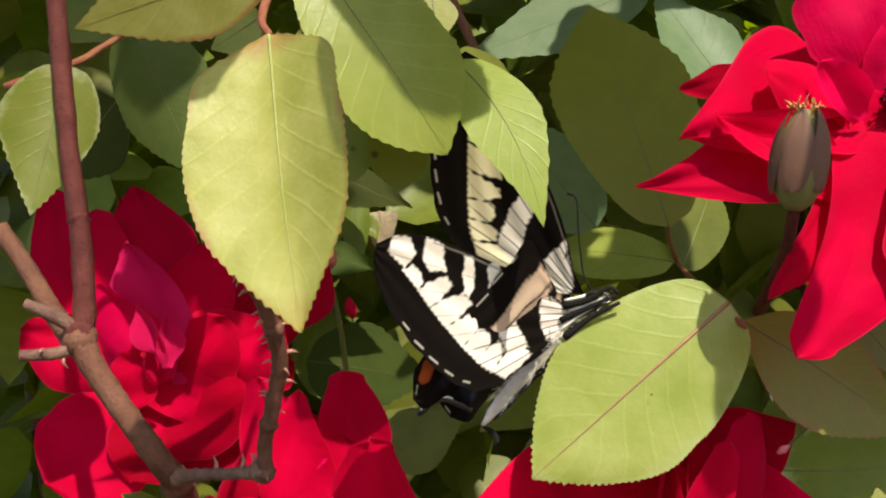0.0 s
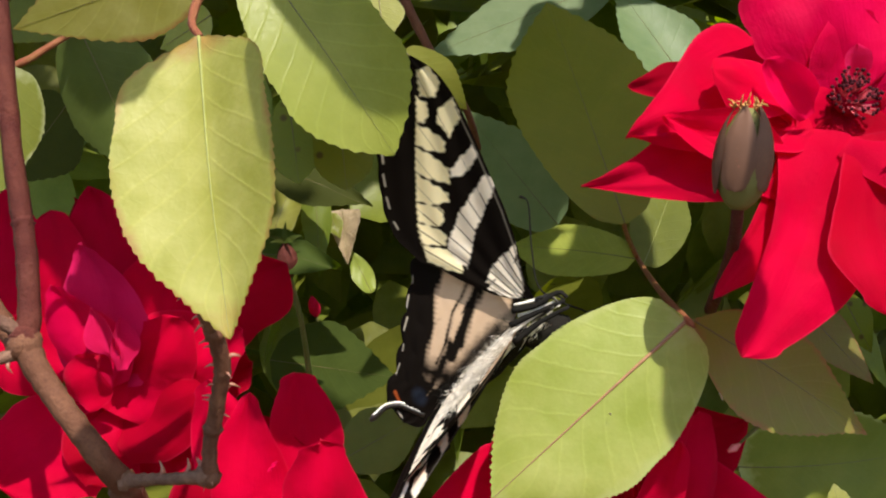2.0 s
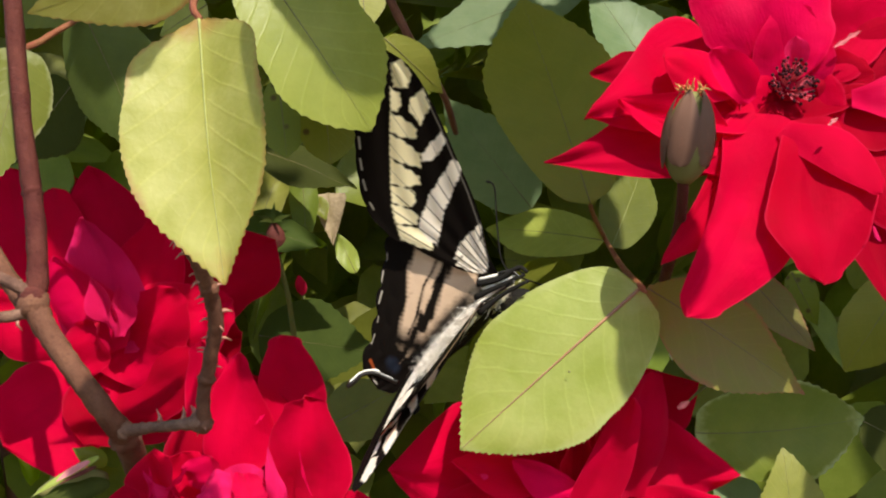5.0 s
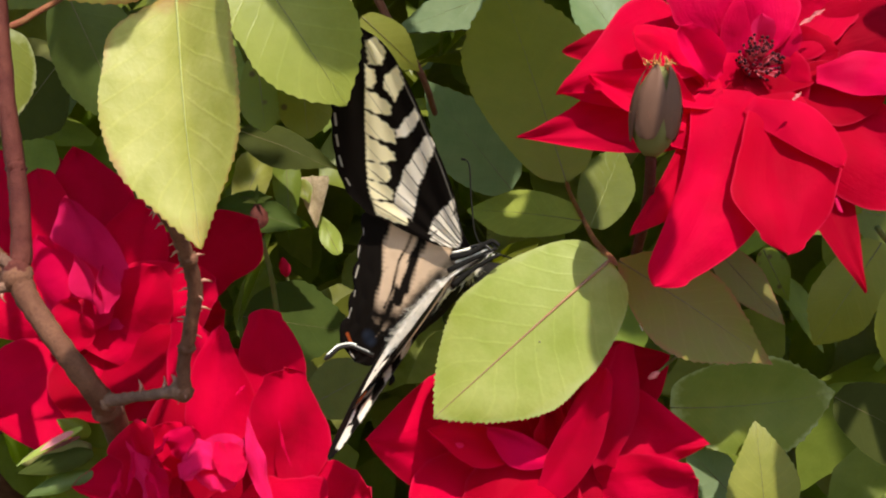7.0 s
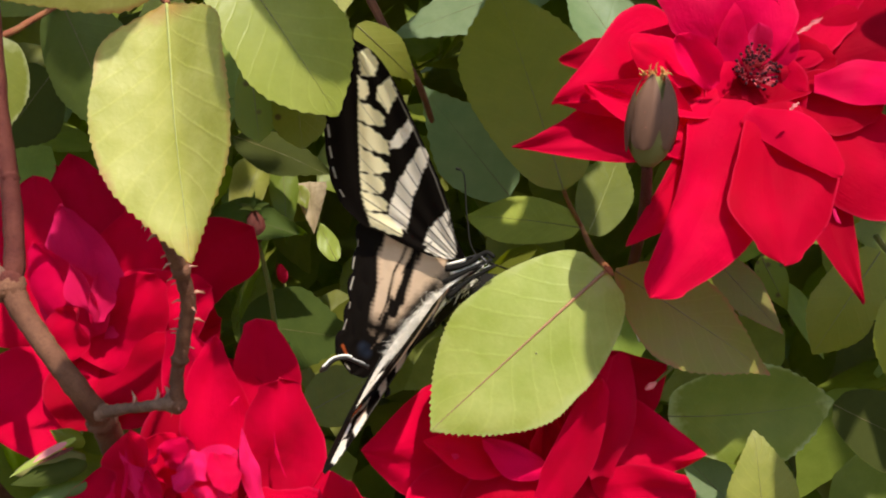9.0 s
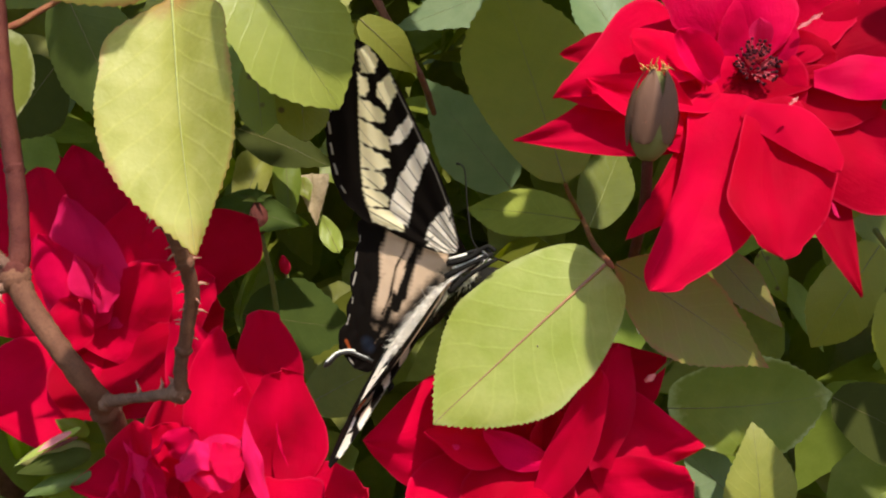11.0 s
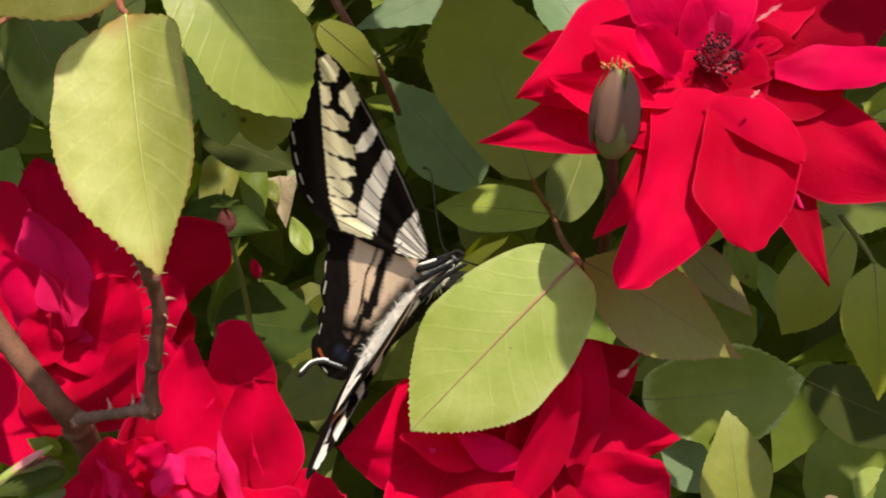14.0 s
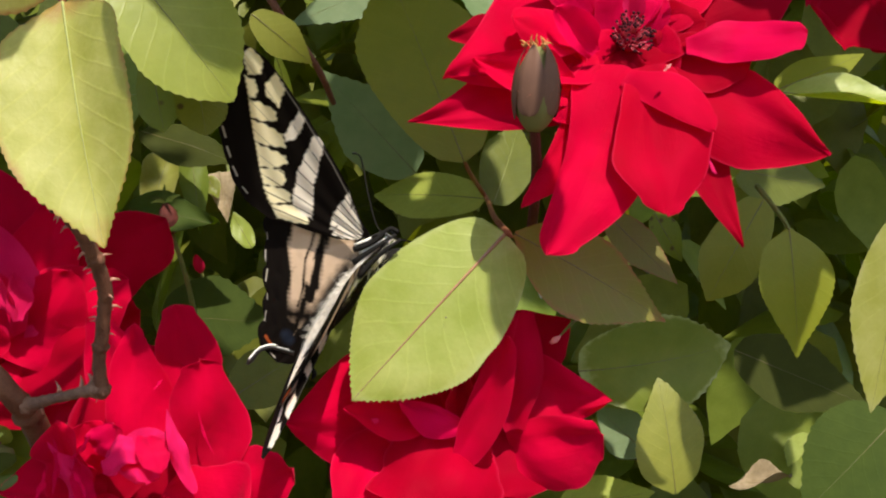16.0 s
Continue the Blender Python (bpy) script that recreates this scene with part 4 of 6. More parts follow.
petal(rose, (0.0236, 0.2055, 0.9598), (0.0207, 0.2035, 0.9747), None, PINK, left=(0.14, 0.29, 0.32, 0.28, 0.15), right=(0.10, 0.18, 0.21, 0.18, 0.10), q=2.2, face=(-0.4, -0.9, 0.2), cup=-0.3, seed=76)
petal(rose, (0.0246, 0.2050, 0.9605), (0.0248, 0.2025, 0.9780), None, SHADED_CRIMSON, left=(0.06, 0.13, 0.18, 0.18, 0.11), right=(0.10, 0.17, 0.20, 0.19, 0.12), q=2.2, face=(0.5, -0.8, 0.2), cup=0.3, seed=73)
petal(rose, (0.0188, 0.2025, 0.9533), (0.0298, 0.1985, 0.9784), None, RED, left=(0.10, 0.16, 0.17, 0.15, 0.10), right=(0.10, 0.13, 0.13, 0.10, 0.07), q=2.5, face=(-0.35, -0.9, 0.15), cup=0.18, sway=0.3, seed=68)
petal(rose, (0.0227, 0.2035, 0.9605), (0.0080, 0.1985, 0.9672), None, PINK, left=(0.09, 0.24, 0.29, 0.24, 0.11), right=(0.02, 0.06, 0.08, 0.07, 0.04), q=2.0, face=(0.1, -0.9, 0.3), cup=-0.2, sway=0.05, seed=69)

# upright flower, low on the left
rose = thing("rose_flower", (-0.0456, 0.2220, 0.9527), "loose red rose with upright petals below the thorny twig", "flower", FLOWERS)
petal(rose, (-0.0438, 0.2180, 0.9463), (-0.0442, 0.2175, 0.9808), None, SHADED_CRIMSON, left=(0.36, 0.43, 0.43, 0.36, 0.20), right=(0.40, 0.50, 0.50, 0.40, 0.20), q=3.0, cup=0.05, seed=141)
petal(rose, (-0.0498, 0.2140, 0.9473), (-0.0629, 0.2110, 0.9637), None, SHADED_CRIMSON, left=(0.32, 0.42, 0.42, 0.35, 0.19), right=(0.42, 0.53, 0.53, 0.42, 0.23), q=3.0, cup=-0.08, seed=142)
petal(rose, (-0.0451, 0.2160, 0.9616), (-0.0514, 0.2150, 0.9871), None, RED, left=(0.17, 0.26, 0.26, 0.23, 0.13), right=(0.22, 0.32, 0.32, 0.25, 0.11), q=3.2, face=(-0.15, -1, 0.15), cup=-0.06, wave=0.05, seed=81)
petal(rose, (-0.0342, 0.2170, 0.9660), (-0.0360, 0.2160, 0.9881), None, RED, left=(0.18, 0.24, 0.25, 0.22, 0.13), right=(0.21, 0.31, 0.33, 0.28, 0.17), q=4.0, face=(0.15, -1, 0.2), cup=0.12, wave=0.04, seed=82)
petal(rose, (-0.0450, 0.2130, 0.9622), (-0.0434, 0.2120, 0.9851), None, RED, left=(0.24, 0.27, 0.24, 0.19, 0.09), right=(0.29, 0.33, 0.27, 0.18, 0.08), q=2.0, face=(0.05, -1, 0.25), cup=-0.1, wave=0.05, seed=87)
petal(rose, (-0.0316, 0.2095, 0.9529), (-0.0302, 0.2060, 0.9774), None, RED, left=(0.20, 0.25, 0.25, 0.23, 0.15), right=(0.27, 0.38, 0.36, 0.28, 0.18), q=4.0, face=(0.2, -1, 0.15), cup=-0.1, wave=0.06, seed=83)
petal(rose, (-0.0280, 0.2110, 0.9481), (-0.0140, 0.2055, 0.9549), None, RED, left=(0.20, 0.40, 0.48, 0.44, 0.26), right=(0.26, 0.40, 0.40, 0.33, 0.20), q=3.0, face=(0.2, -1, 0.3), cup=-0.12, seed=84)
petal(rose, (-0.0507, 0.2110, 0.9520), (-0.0696, 0.2035, 0.9553), None, RED, left=(0.16, 0.18, 0.18, 0.14, 0.06), right=(0.58, 0.59, 0.51, 0.34, 0.13), q=1.6, face=(-0.2, -1, 0.3), cup=-0.1, wave=0.06, seed=85)
petal(rose, (-0.0505, 0.2080, 0.9565), (-0.0534, 0.2065, 0.9669), None, RED, left=(0.40, 0.60, 0.66, 0.60, 0.36), right=(0.40, 0.62, 0.68, 0.60, 0.36), q=3.5, face=(-0.1, -0.9, 0.4), cup=0.2, seed=95)
petal(rose, (-0.0431, 0.2030, 0.9647), (-0.0400, 0.1960, 0.9560), None, ROSE, left=(0.47, 0.49, 0.47, 0.36, 0.20), right=(0.42, 0.51, 0.42, 0.33, 0.18), q=3.0, face=(0, -0.8, 0.6), cup=-0.14, wave=0.12, ruffle=0.10, seed=86)
petal(rose, (-0.0444, 0.2010, 0.9646), (-0.0467, 0.1950, 0.9585), None, ROSE, left=(0.23, 0.40, 0.42, 0.35, 0.19), right=(0.23, 0.35, 0.35, 0.28, 0.14), q=3.0, face=(-0.3, -0.8, 0.5), cup=-0.2, ruffle=0.12, wave=0.08, seed=171)
petal(rose, (-0.0408, 0.2005, 0.9643), (-0.0369, 0.1950, 0.9581), None, PINK, left=(0.20, 0.32, 0.34, 0.29, 0.16), right=(0.20, 0.29, 0.32, 0.27, 0.16), q=2.4, face=(0.3, -0.8, 0.5), cup=0.2, ruffle=0.12, wave=0.08, seed=172)
petal(rose, (-0.0495, 0.2040, 0.9606), (-0.0469, 0.2030, 0.9668), None, PINK, left=(0.38, 0.53, 0.56, 0.47, 0.25), right=(0.38, 0.63, 0.69, 0.56, 0.31), q=3.0, face=(0, -0.9, 0.4), cup=0.2, ruffle=0.1, seed=173)
petal(rose, (-0.0316, 0.1985, 0.9531), (-0.0354, 0.1965, 0.9699), 0.0036, ROSE, p=0.5, vm=0.4, q=1.6, face=(0.3, -0.9, 0.3), ruffle=0.3, cup=-0.3, sway=-0.12, seed=88)
petal(rose, (-0.0533, 0.2070, 0.9484), (-0.0572, 0.2020, 0.9683), 0.0120, RED, p=0.5, vm=0.6, q=2.6, face=(-0.35, -0.9, 0.3), cup=0.3, ruffle=0.2, seed=89)
petal(rose, (-0.0548, 0.2015, 0.9513), (-0.0582, 0.1990, 0.9649), 0.0034, ROSE, p=0.5, vm=0.55, q=1.8, face=(-0.4, -0.9, 0.3), ruffle=0.4, cup=-0.4, sway=0.2, seed=93)
petal(rose, (-0.0528, 0.2030, 0.9483), (-0.0531, 0.1990, 0.9628), 0.0045, PINK, p=0.5, vm=0.55, q=1.8, face=(0.4, -0.9, 0.3), ruffle=0.4, cup=0.4, seed=94)
petal(rose, (-0.0472, 0.2090, 0.9500), (-0.0566, 0.1960, 0.9450), 0.0200, RED, p=0.5, vm=0.6, q=3, face=(-0.1, -0.9, 0.4), seed=90)
petal(rose, (-0.0391, 0.2060, 0.9508), (-0.0224, 0.1920, 0.9481), 0.0230, RED, p=0.5, vm=0.6, q=3, face=(0.1, -0.9, 0.4), seed=91)

for foot, tip, wide, k in (((-0.0579, 0.1985, 0.9552), (-0.0573, 0.1995, 0.9657), 0.0011, 201), ((-0.0516, 0.1975, 0.9544), (-0.0547, 0.1985, 0.9601), 0.0010, 202), ((-0.0541, 0.1985, 0.9615), (-0.0504, 0.1995, 0.9657), 0.0010, 203),
                           ((-0.0614, 0.1985, 0.9541), (-0.0589, 0.1985, 0.9601), 0.0012, 204), ((-0.0373, 0.2045, 0.9743), (-0.0390, 0.2040, 0.9724), 0.0007, 205), ((-0.0307, 0.2035, 0.9677), (-0.0281, 0.2025, 0.9593), 0.0006, 206)):
    petal(rose, foot, tip, wide, PINK, p=0.5, vm=0.5, q=1.8, face=(-0.2, -0.9, 0.4), ruffle=0.5, cup=-0.3, sway=0.25, seed=k)

# big flower behind the canes
rose = thing("rose_flower", (-0.0857, 0.2770, 0.9785), "large red rose behind the brown canes", "flower", FLOWERS)
petal(rose, (-0.1052, 0.2760, 0.9900), (-0.1141, 0.2760, 1.0255), None, RED, left=(0.20, 0.26, 0.27, 0.22, 0.12), right=(0.18, 0.22, 0.22, 0.18, 0.10), q=2.6, cup=-0.08, wave=0.06, seed=162)
petal(rose, (-0.0970, 0.2700, 0.9826), (-0.1178, 0.2680, 0.9920), None, RED, left=(0.28, 0.40, 0.42, 0.35, 0.19), right=(0.28, 0.37, 0.37, 0.32, 0.18), q=3.0, face=(-0.2, -1, 0.1), cup=-0.08, seed=163)
petal(rose, (-0.0962, 0.2790, 0.9843), (-0.0964, 0.2800, 1.0141), None, SHADED_CRIMSON, left=(0.45, 0.54, 0.54, 0.45, 0.27), right=(0.45, 0.59, 0.59, 0.45, 0.27), q=3.0, seed=164)
petal(rose, (-0.0860, 0.2780, 0.9828), (-0.1006, 0.2850, 1.0239), 0.0210, SHADED_CRIMSON, p=0.5, vm=0.6, q=1.4, seed=106)
petal(rose, (-0.0766, 0.2730, 0.9802), (-0.0466, 0.2730, 1.0075), 0.0225, SHADED_CRIMSON, p=0.42, vm=0.7, q=2.2, face=(0.2, -1, 0.1), crease=0.08, sway=-0.2, seed=104)
petal(rose, (-0.0871, 0.2760, 0.9899), (-0.0945, 0.2780, 1.0262), None, RED, left=(0.18, 0.27, 0.29, 0.23, 0.09), right=(0.22, 0.32, 0.34, 0.29, 0.13), q=1.4, face=(0.1, -1, 0.2), cup=-0.05, wave=0.06, seed=102)
petal(rose, (-0.0971, 0.2720, 0.9903), (-0.1025, 0.2740, 1.0204), None, RED, left=(0.21, 0.30, 0.32, 0.27, 0.15), right=(0.21, 0.27, 0.26, 0.21, 0.13), q=3.0, face=(-0.2, -1, 0.2), cup=-0.1, wave=0.06, seed=105)
petal(rose, (-0.0827, 0.2640, 0.9793), (-0.0710, 0.2620, 1.0123), None, RED, left=(0.18, 0.25, 0.26, 0.23, 0.12), right=(0.18, 0.25, 0.27, 0.24, 0.13), q=2.6, face=(0.25, -1, 0.2), cup=-0.1, wave=0.06, seed=103)
petal(rose, (-0.0842, 0.2590, 0.9800), (-0.0882, 0.2530, 1.0123), None, ROSE, left=(0.30, 0.36, 0.31, 0.17, 0.06), right=(0.31, 0.36, 0.33, 0.25, 0.11), q=1.8, face=(-0.15, -1, 0.3), cup=-0.12, wave=0.06, seed=101)
petal(rose, (-0.0832, 0.2560, 0.9803), (-0.0938, 0.2510, 1.0033), None, PINK, left=(0.19, 0.23, 0.23, 0.19, 0.10), right=(0.28, 0.34, 0.31, 0.22, 0.10), q=2.6, face=(-0.3, -1, 0.3), cup=-0.12, wave=0.05, seed=107)
petal(rose, (-0.0799, 0.2515, 0.9869), (-0.0846, 0.2495, 0.9985), None, ROSE, left=(0.09, 0.23, 0.26, 0.21, 0.08), right=(0.19, 0.32, 0.34, 0.26, 0.11), q=1.6, face=(-0.35, -0.9, 0.2), cup=0.35, seed=115)
petal(rose, (-0.0785, 0.2510, 0.9851), (-0.0783, 0.2495, 0.9966), None, ROSE, left=(0.12, 0.21, 0.21, 0.15, 0.07), right=(0.14, 0.27, 0.31, 0.25, 0.10), q=1.6, face=(0.5, -0.9, 0.2), cup=0.35, seed=116)
petal(rose, (-0.0875, 0.2540, 0.9769), (-0.0834, 0.2500, 0.9883), None, RED, left=(0.47, 0.63, 0.63, 0.51, 0.27), right=(0.28, 0.38, 0.36, 0.28, 0.13), q=3.2, face=(-0.1, -0.9, 0.35), cup=-0.15, wave=0.06, seed=112)
petal(rose, (-0.0827, 0.2650, 0.9767), (-0.1047, 0.2500, 0.9604), 0.0290, RED, p=0.5, vm=0.62, q=3.4, face=(-0.2, -1, 0.05), cup=-0.12, wave=0.06, seed=108)
petal(rose, (-0.0816, 0.2660, 0.9752), (-0.0872, 0.2540, 0.9598), 0.0190, SHADED_CRIMSON, p=0.5, vm=0.6, q=2.6, face=(0, -1, -0.5), seed=109)
petal(rose, (-0.0802, 0.2660, 0.9766), (-0.0658, 0.2610, 0.9621), 0.0240, SHADED_CRIMSON, p=0.5, vm=0.6, q=2.6, face=(0.2, -1, -0.5), seed=110)
petal(rose, (-0.0876, 0.2690, 0.9775), (-0.0543, 0.2690, 0.9850), None, SHADED_CRIMSON, left=(0.26, 0.42, 0.44, 0.38, 0.23), right=(0.23, 0.34, 0.36, 0.30, 0.19), q=3.0, face=(0.1, -1, 0.1), wave=0.06, seed=121)
petal(rose, (-0.0821, 0.2620, 0.9758), (-0.0544, 0.2605, 0.9927), None, RED, left=(0.27, 0.42, 0.43, 0.34, 0.17), right=(0.23, 0.31, 0.32, 0.27, 0.14), q=2.6, face=(0.2, -1, 0.1), cup=-0.1, wave=0.06, seed=111)
petal(rose, (-0.0808, 0.2580, 0.9739), (-0.0669, 0.2555, 0.9962), None, RED, left=(0.28, 0.37, 0.38, 0.31, 0.16), right=(0.28, 0.36, 0.37, 0.32, 0.17), q=2.4, face=(0.3, -0.9, 0.1), cup=-0.12, wave=0.06, seed=113)
petal(rose, (-0.0812, 0.2590, 0.9663), (-0.0616, 0.2560, 0.9802), None, SHADED_CRIMSON, left=(0.23, 0.36, 0.39, 0.33, 0.17), right=(0.20, 0.31, 0.33, 0.27, 0.15), q=2.4, face=(0.1, -0.9, 0.3), cup=-0.15, seed=114)

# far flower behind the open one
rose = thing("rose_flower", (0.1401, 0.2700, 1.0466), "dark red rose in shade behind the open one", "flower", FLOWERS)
petal(rose, (0.1407, 0.2700, 1.0555), (0.1298, 0.2620, 1.0391), 0.0220, SHADED_CRIMSON, seed=121, p=0.5, r=0.3)
petal(rose, (0.1439, 0.2700, 1.0568), (0.1507, 0.2620, 1.0372), 0.0240, SHADED_CRIMSON, seed=122, p=0.5, r=0.3)
petal(rose, (0.1416, 0.2720, 1.0544), (0.1219, 0.2660, 1.0512), 0.0200, SHADED_CRIMSON, seed=123, p=0.5, r=0.3)


# ---- buds ----
def bud_shape(v):
    return (max(0.0, math.sin(math.pi * min(0.985, 0.04 + v * 0.93))) ** 0.65) * (1.08 - 0.28 * v)


bud = thing("rosebud", (0.0336, 0.1740, 1.0150), "closed brown-green rosebud with golden sepal tips", "bud", "rosebuds")
O = root_of(bud)
a, b = np.array((0.0339, 0.1770, 1.0152)), np.array((0.0349, 0.1745, 1.0294))
vv, ff = ball((a + b) / 2, b - a, np.linalg.norm(b - a), 0.0042, bud_shape, 18, 20, 0.02, 3)
part("calyx", mesh_of("calyx", vv - O, ff, CALYX), bud)
for k in range(5):
    g = k * 2 * math.pi / 5 + 0.5
    out = np.array((math.cos(g), math.sin(g), 0.0))
    foot = a + (b - a) * 0.16 + out * 0.0036
    top = b + out * 0.0016 + (b - a) * 0.03
    pts, faces, uv, _, _ = sheet(foot, top, 0.0056, out, p=0.4, r=0.6, bend=0.125, cup=-0.22, nu=7, nv=14, seed=k)
    sep = part("sepal", mesh_of("sepal", pts - O, faces, SEPAL, uv), bud)
    for j in range(8):
        rng = np.random.RandomState(40 + 5 * k + j)
        h = top + out * rng.uniform(-0.0006, 0.0006) - (b - a) * 0.05 * rng.uniform()
        way = out * rng.uniform(-0.0002, 0.0008) + rng.normal(size=3) * 0.0004 + np.array((0, 0, rng.uniform(0.0001, 0.0009)))
        vv, ff = tube([h, h + way * 0.6, h + way + rng.normal(size=3) * 0.0002], [0.00017, 0.00012, 0.00003], 5)
        part("sepal_tip", mesh_of("sepal_tip", vv - O, ff, GOLDHAIR), sep)
rng = np.random.RandomState(12)
verts, faces = [], []
for k in range(260):
    v, g = rng.uniform(0.35, 0.98), rng.uniform(0, 2 * math.pi)
    ax = unit(b - a)
    side = unit(np.cross(ax, (0.0, 1.0, 0.0)))
    out = side * math.cos(g) + np.cross(ax, side) * math.sin(g)
    q = a + (b - a) * v + out * 0.0042 * bud_shape(v)
    d = unit(out + ax * 0.5 + rng.normal(size=3) * 0.35) * 0.0007 * rng.uniform(0.5, 1.3)
    w = unit(np.cross(d, rng.normal(size=3))) * 0.00005
    o = len(verts)
    verts += [q - w, q + w, q + d]
    faces.append((o, o + 1, o + 2))
part("fuzz", mesh_of("fuzz", np.array(verts) - O, faces, PETIOLE), bud)
line = smooth_line([(0.0339, 0.1770, 1.0156), (0.0350, 0.1840, 1.0106), (0.0365, 0.1970, 1.0052), (0.0377, 0.2120, 0.9990)], 6)
vv, ff = tube(line, np.linspace(0.0009, 0.0011, len(line)), 10, 0.04)
part("stalk", mesh_of("stalk", vv - O, ff, REDBARK), bud)

bud = thing("rosebud", (-0.0687, 0.2080, 0.9611), "half-open green bud showing a slit of pale pink petals", "bud", "rosebuds")
O = root_of(bud)
a, b = np.array((-0.0677, 0.2090, 0.9618)), np.array((-0.0787, 0.2030, 0.9601))
vv, ff = ball((a + b) / 2, b - a, np.linalg.norm(b - a), 0.0028, bud_shape, 14, 16, 0.04, 3)
part("calyx", mesh_of("calyx", vv - O, ff, CALYX), bud)
pts, faces, uv, _, _ = sheet((-0.0693, 0.2035, 0.9658), (-0.0742, 0.1995, 0.9627), 0.0015, (-0.1, -1, 0.3), p=0.5, vm=0.5, q=1.5, bend=0.1, nu=7, nv=14, seed=5)
part("petal", mesh_of("petal", pts - O, faces, BLUSH, uv), bud)
for k, (foot, tip, wide, mat) in enumerate((((-0.0681, 0.2050, 0.9664), (-0.0787, 0.1998, 0.9599), 0.0018, PALE), ((-0.0680, 0.2035, 0.9649), (-0.0735, 0.1992, 0.9623), 0.0009, REDBARK), ((-0.0663, 0.2060, 0.9613), (-0.0787, 0.2005, 0.9585), 0.0048, DARK_SHADED), ((-0.0667, 0.2070, 0.9575), (-0.0782, 0.2030, 0.9536), 0.0040, FOREST), ((-0.0679, 0.2090, 0.9642), (-0.0734, 0.2060, 0.9677), 0.0040, GREEN))):
    pts, faces, uv, _, _ = sheet(foot, tip, wide, (-0.1, -1, 0.3), p=0.5, vm=0.4, q=1.5, bend=0.08, cup=-0.25, nu=7, nv=14, seed=k)
    part("sepal", mesh_of("sepal", pts - O, faces, mat, uv), bud)

# a small red bud far inside the bush
bud = thing("rosebud", (-0.0490, 0.3350, 0.9915), "small red rosebud deep in the shaded bush", "bud", "rosebuds")
O = root_of(bud)
a, b = np.array((-0.0482, 0.3350, 0.9915)), np.array((-0.0494, 0.3340, 0.9974))
vv, ff = ball((a + b) / 2, b - a, np.linalg.norm(b - a), 0.0019, bud_shape, 12, 12, 0.08, 8)
part("petal", mesh_of("petal", vv - O, ff, RED), bud)
vv, ff = tube(smooth_line([a, a + np.array((0.0005, 0.004, -0.006)), a + np.array((0.002, 0.010, -0.015))], 4), np.linspace(0.0006, 0.0007, 9), 6)
part("stalk", mesh_of("stalk", vv - O, ff, GREENSTEM), bud)

# a spent flower head in the shade
bud = thing("rose_hip", (-0.0515, 0.3000, 1.0127), "dark spent rose head with shrivelled sepals in shade", "rose hip")
O = root_of(bud)
a, b = np.array((-0.0506, 0.3020, 1.0037)), np.array((-0.0515, 0.3000, 1.0127))
vv, ff = ball((a + b) / 2, b - a, np.linalg.norm(b - a), 0.0030, bud_shape, 12, 14, 0.08, 4)
part("calyx", mesh_of("calyx", vv - O, ff, REDBARK), bud)
for k in range(5):
    g = k * 2 * math.pi / 5 + 0.3
    out = np.array((math.cos(g), -0.4 + 0.5 * math.sin(g), 0.25 + 0.35 * math.sin(g)))
    pts, faces, uv, _, _ = sheet(b, b + unit(out) * 0.0055, 0.0016, (0, -1, 0.4), p=0.5, vm=0.3, q=1.2, bend=0.12, nu=5, nv=10, seed=k)
    part("sepal", mesh_of("sepal", pts - O, faces, DARK_SHADED, uv), bud)
vv, ff = tube(smooth_line([a, a + np.array((0.002, 0.006, -0.012)), a + np.array((0.003, 0.016, -0.03))], 4), np.linspace(0.0007, 0.0009, 9), 6)
part("stalk", mesh_of("stalk", vv - O, ff, GREENSTEM), bud)

# ---- canes ----
cane("cane", [(-0.0869, 0.2050, 1.0748), (-0.0841, 0.2040, 1.0511), (-0.0812, 0.2020, 1.0275), (-0.0787, 0.2010, 1.0116), (-0.0777, 0.2000, 1.0001), (-0.0784, 0.1990, 0.9947)], [0.0016, 0.0017, 0.0017, 0.0018, 0.0019, 0.0024], REDBARK,
     "upright reddish-brown rose cane", seed=1, knots=[(0.55, 0.0019), (0.96, 0.0027)])
cane("cane", [(-0.0784, 0.1990, 0.9954), (-0.0747, 0.1980, 0.9893), (-0.0692, 0.1970, 0.9821), (-0.0645, 0.2000, 0.9741), (-0.0636, 0.2110, 0.9660), (-0.0658, 0.2280, 0.9502), (-0.0680, 0.2400, 0.9301)], [0.0024, 0.0021, 0.0021, 0.0022, 0.0026, 0.0026, 0.0026], BARK,
     "thick brown rose cane bending down", seed=2, knots=[(0.03, 0.0029), (0.62, 0.0029)])
cane("dead_twig", [(-0.0777, 0.1990, 0.9960), (-0.0808, 0.1980, 0.9982), (-0.0866, 0.1970, 1.0011)], [0.0013, 0.0012, 0.0009], DEADWOOD, "pale broken twig stub", thorns=[(0.5, 1.0, 0.002)], seed=3)
cane("dead_twig", [(-0.0781, 0.1990, 0.9939), (-0.0815, 0.1970, 0.9927), (-0.0867, 0.1950, 0.9925)], [0.0012, 0.0011, 0.0009], DEADWOOD, "pale broken twig stub", thorns=[(0.4, 3.0, 0.002), (0.7, 5.0, 0.002)], seed=4)
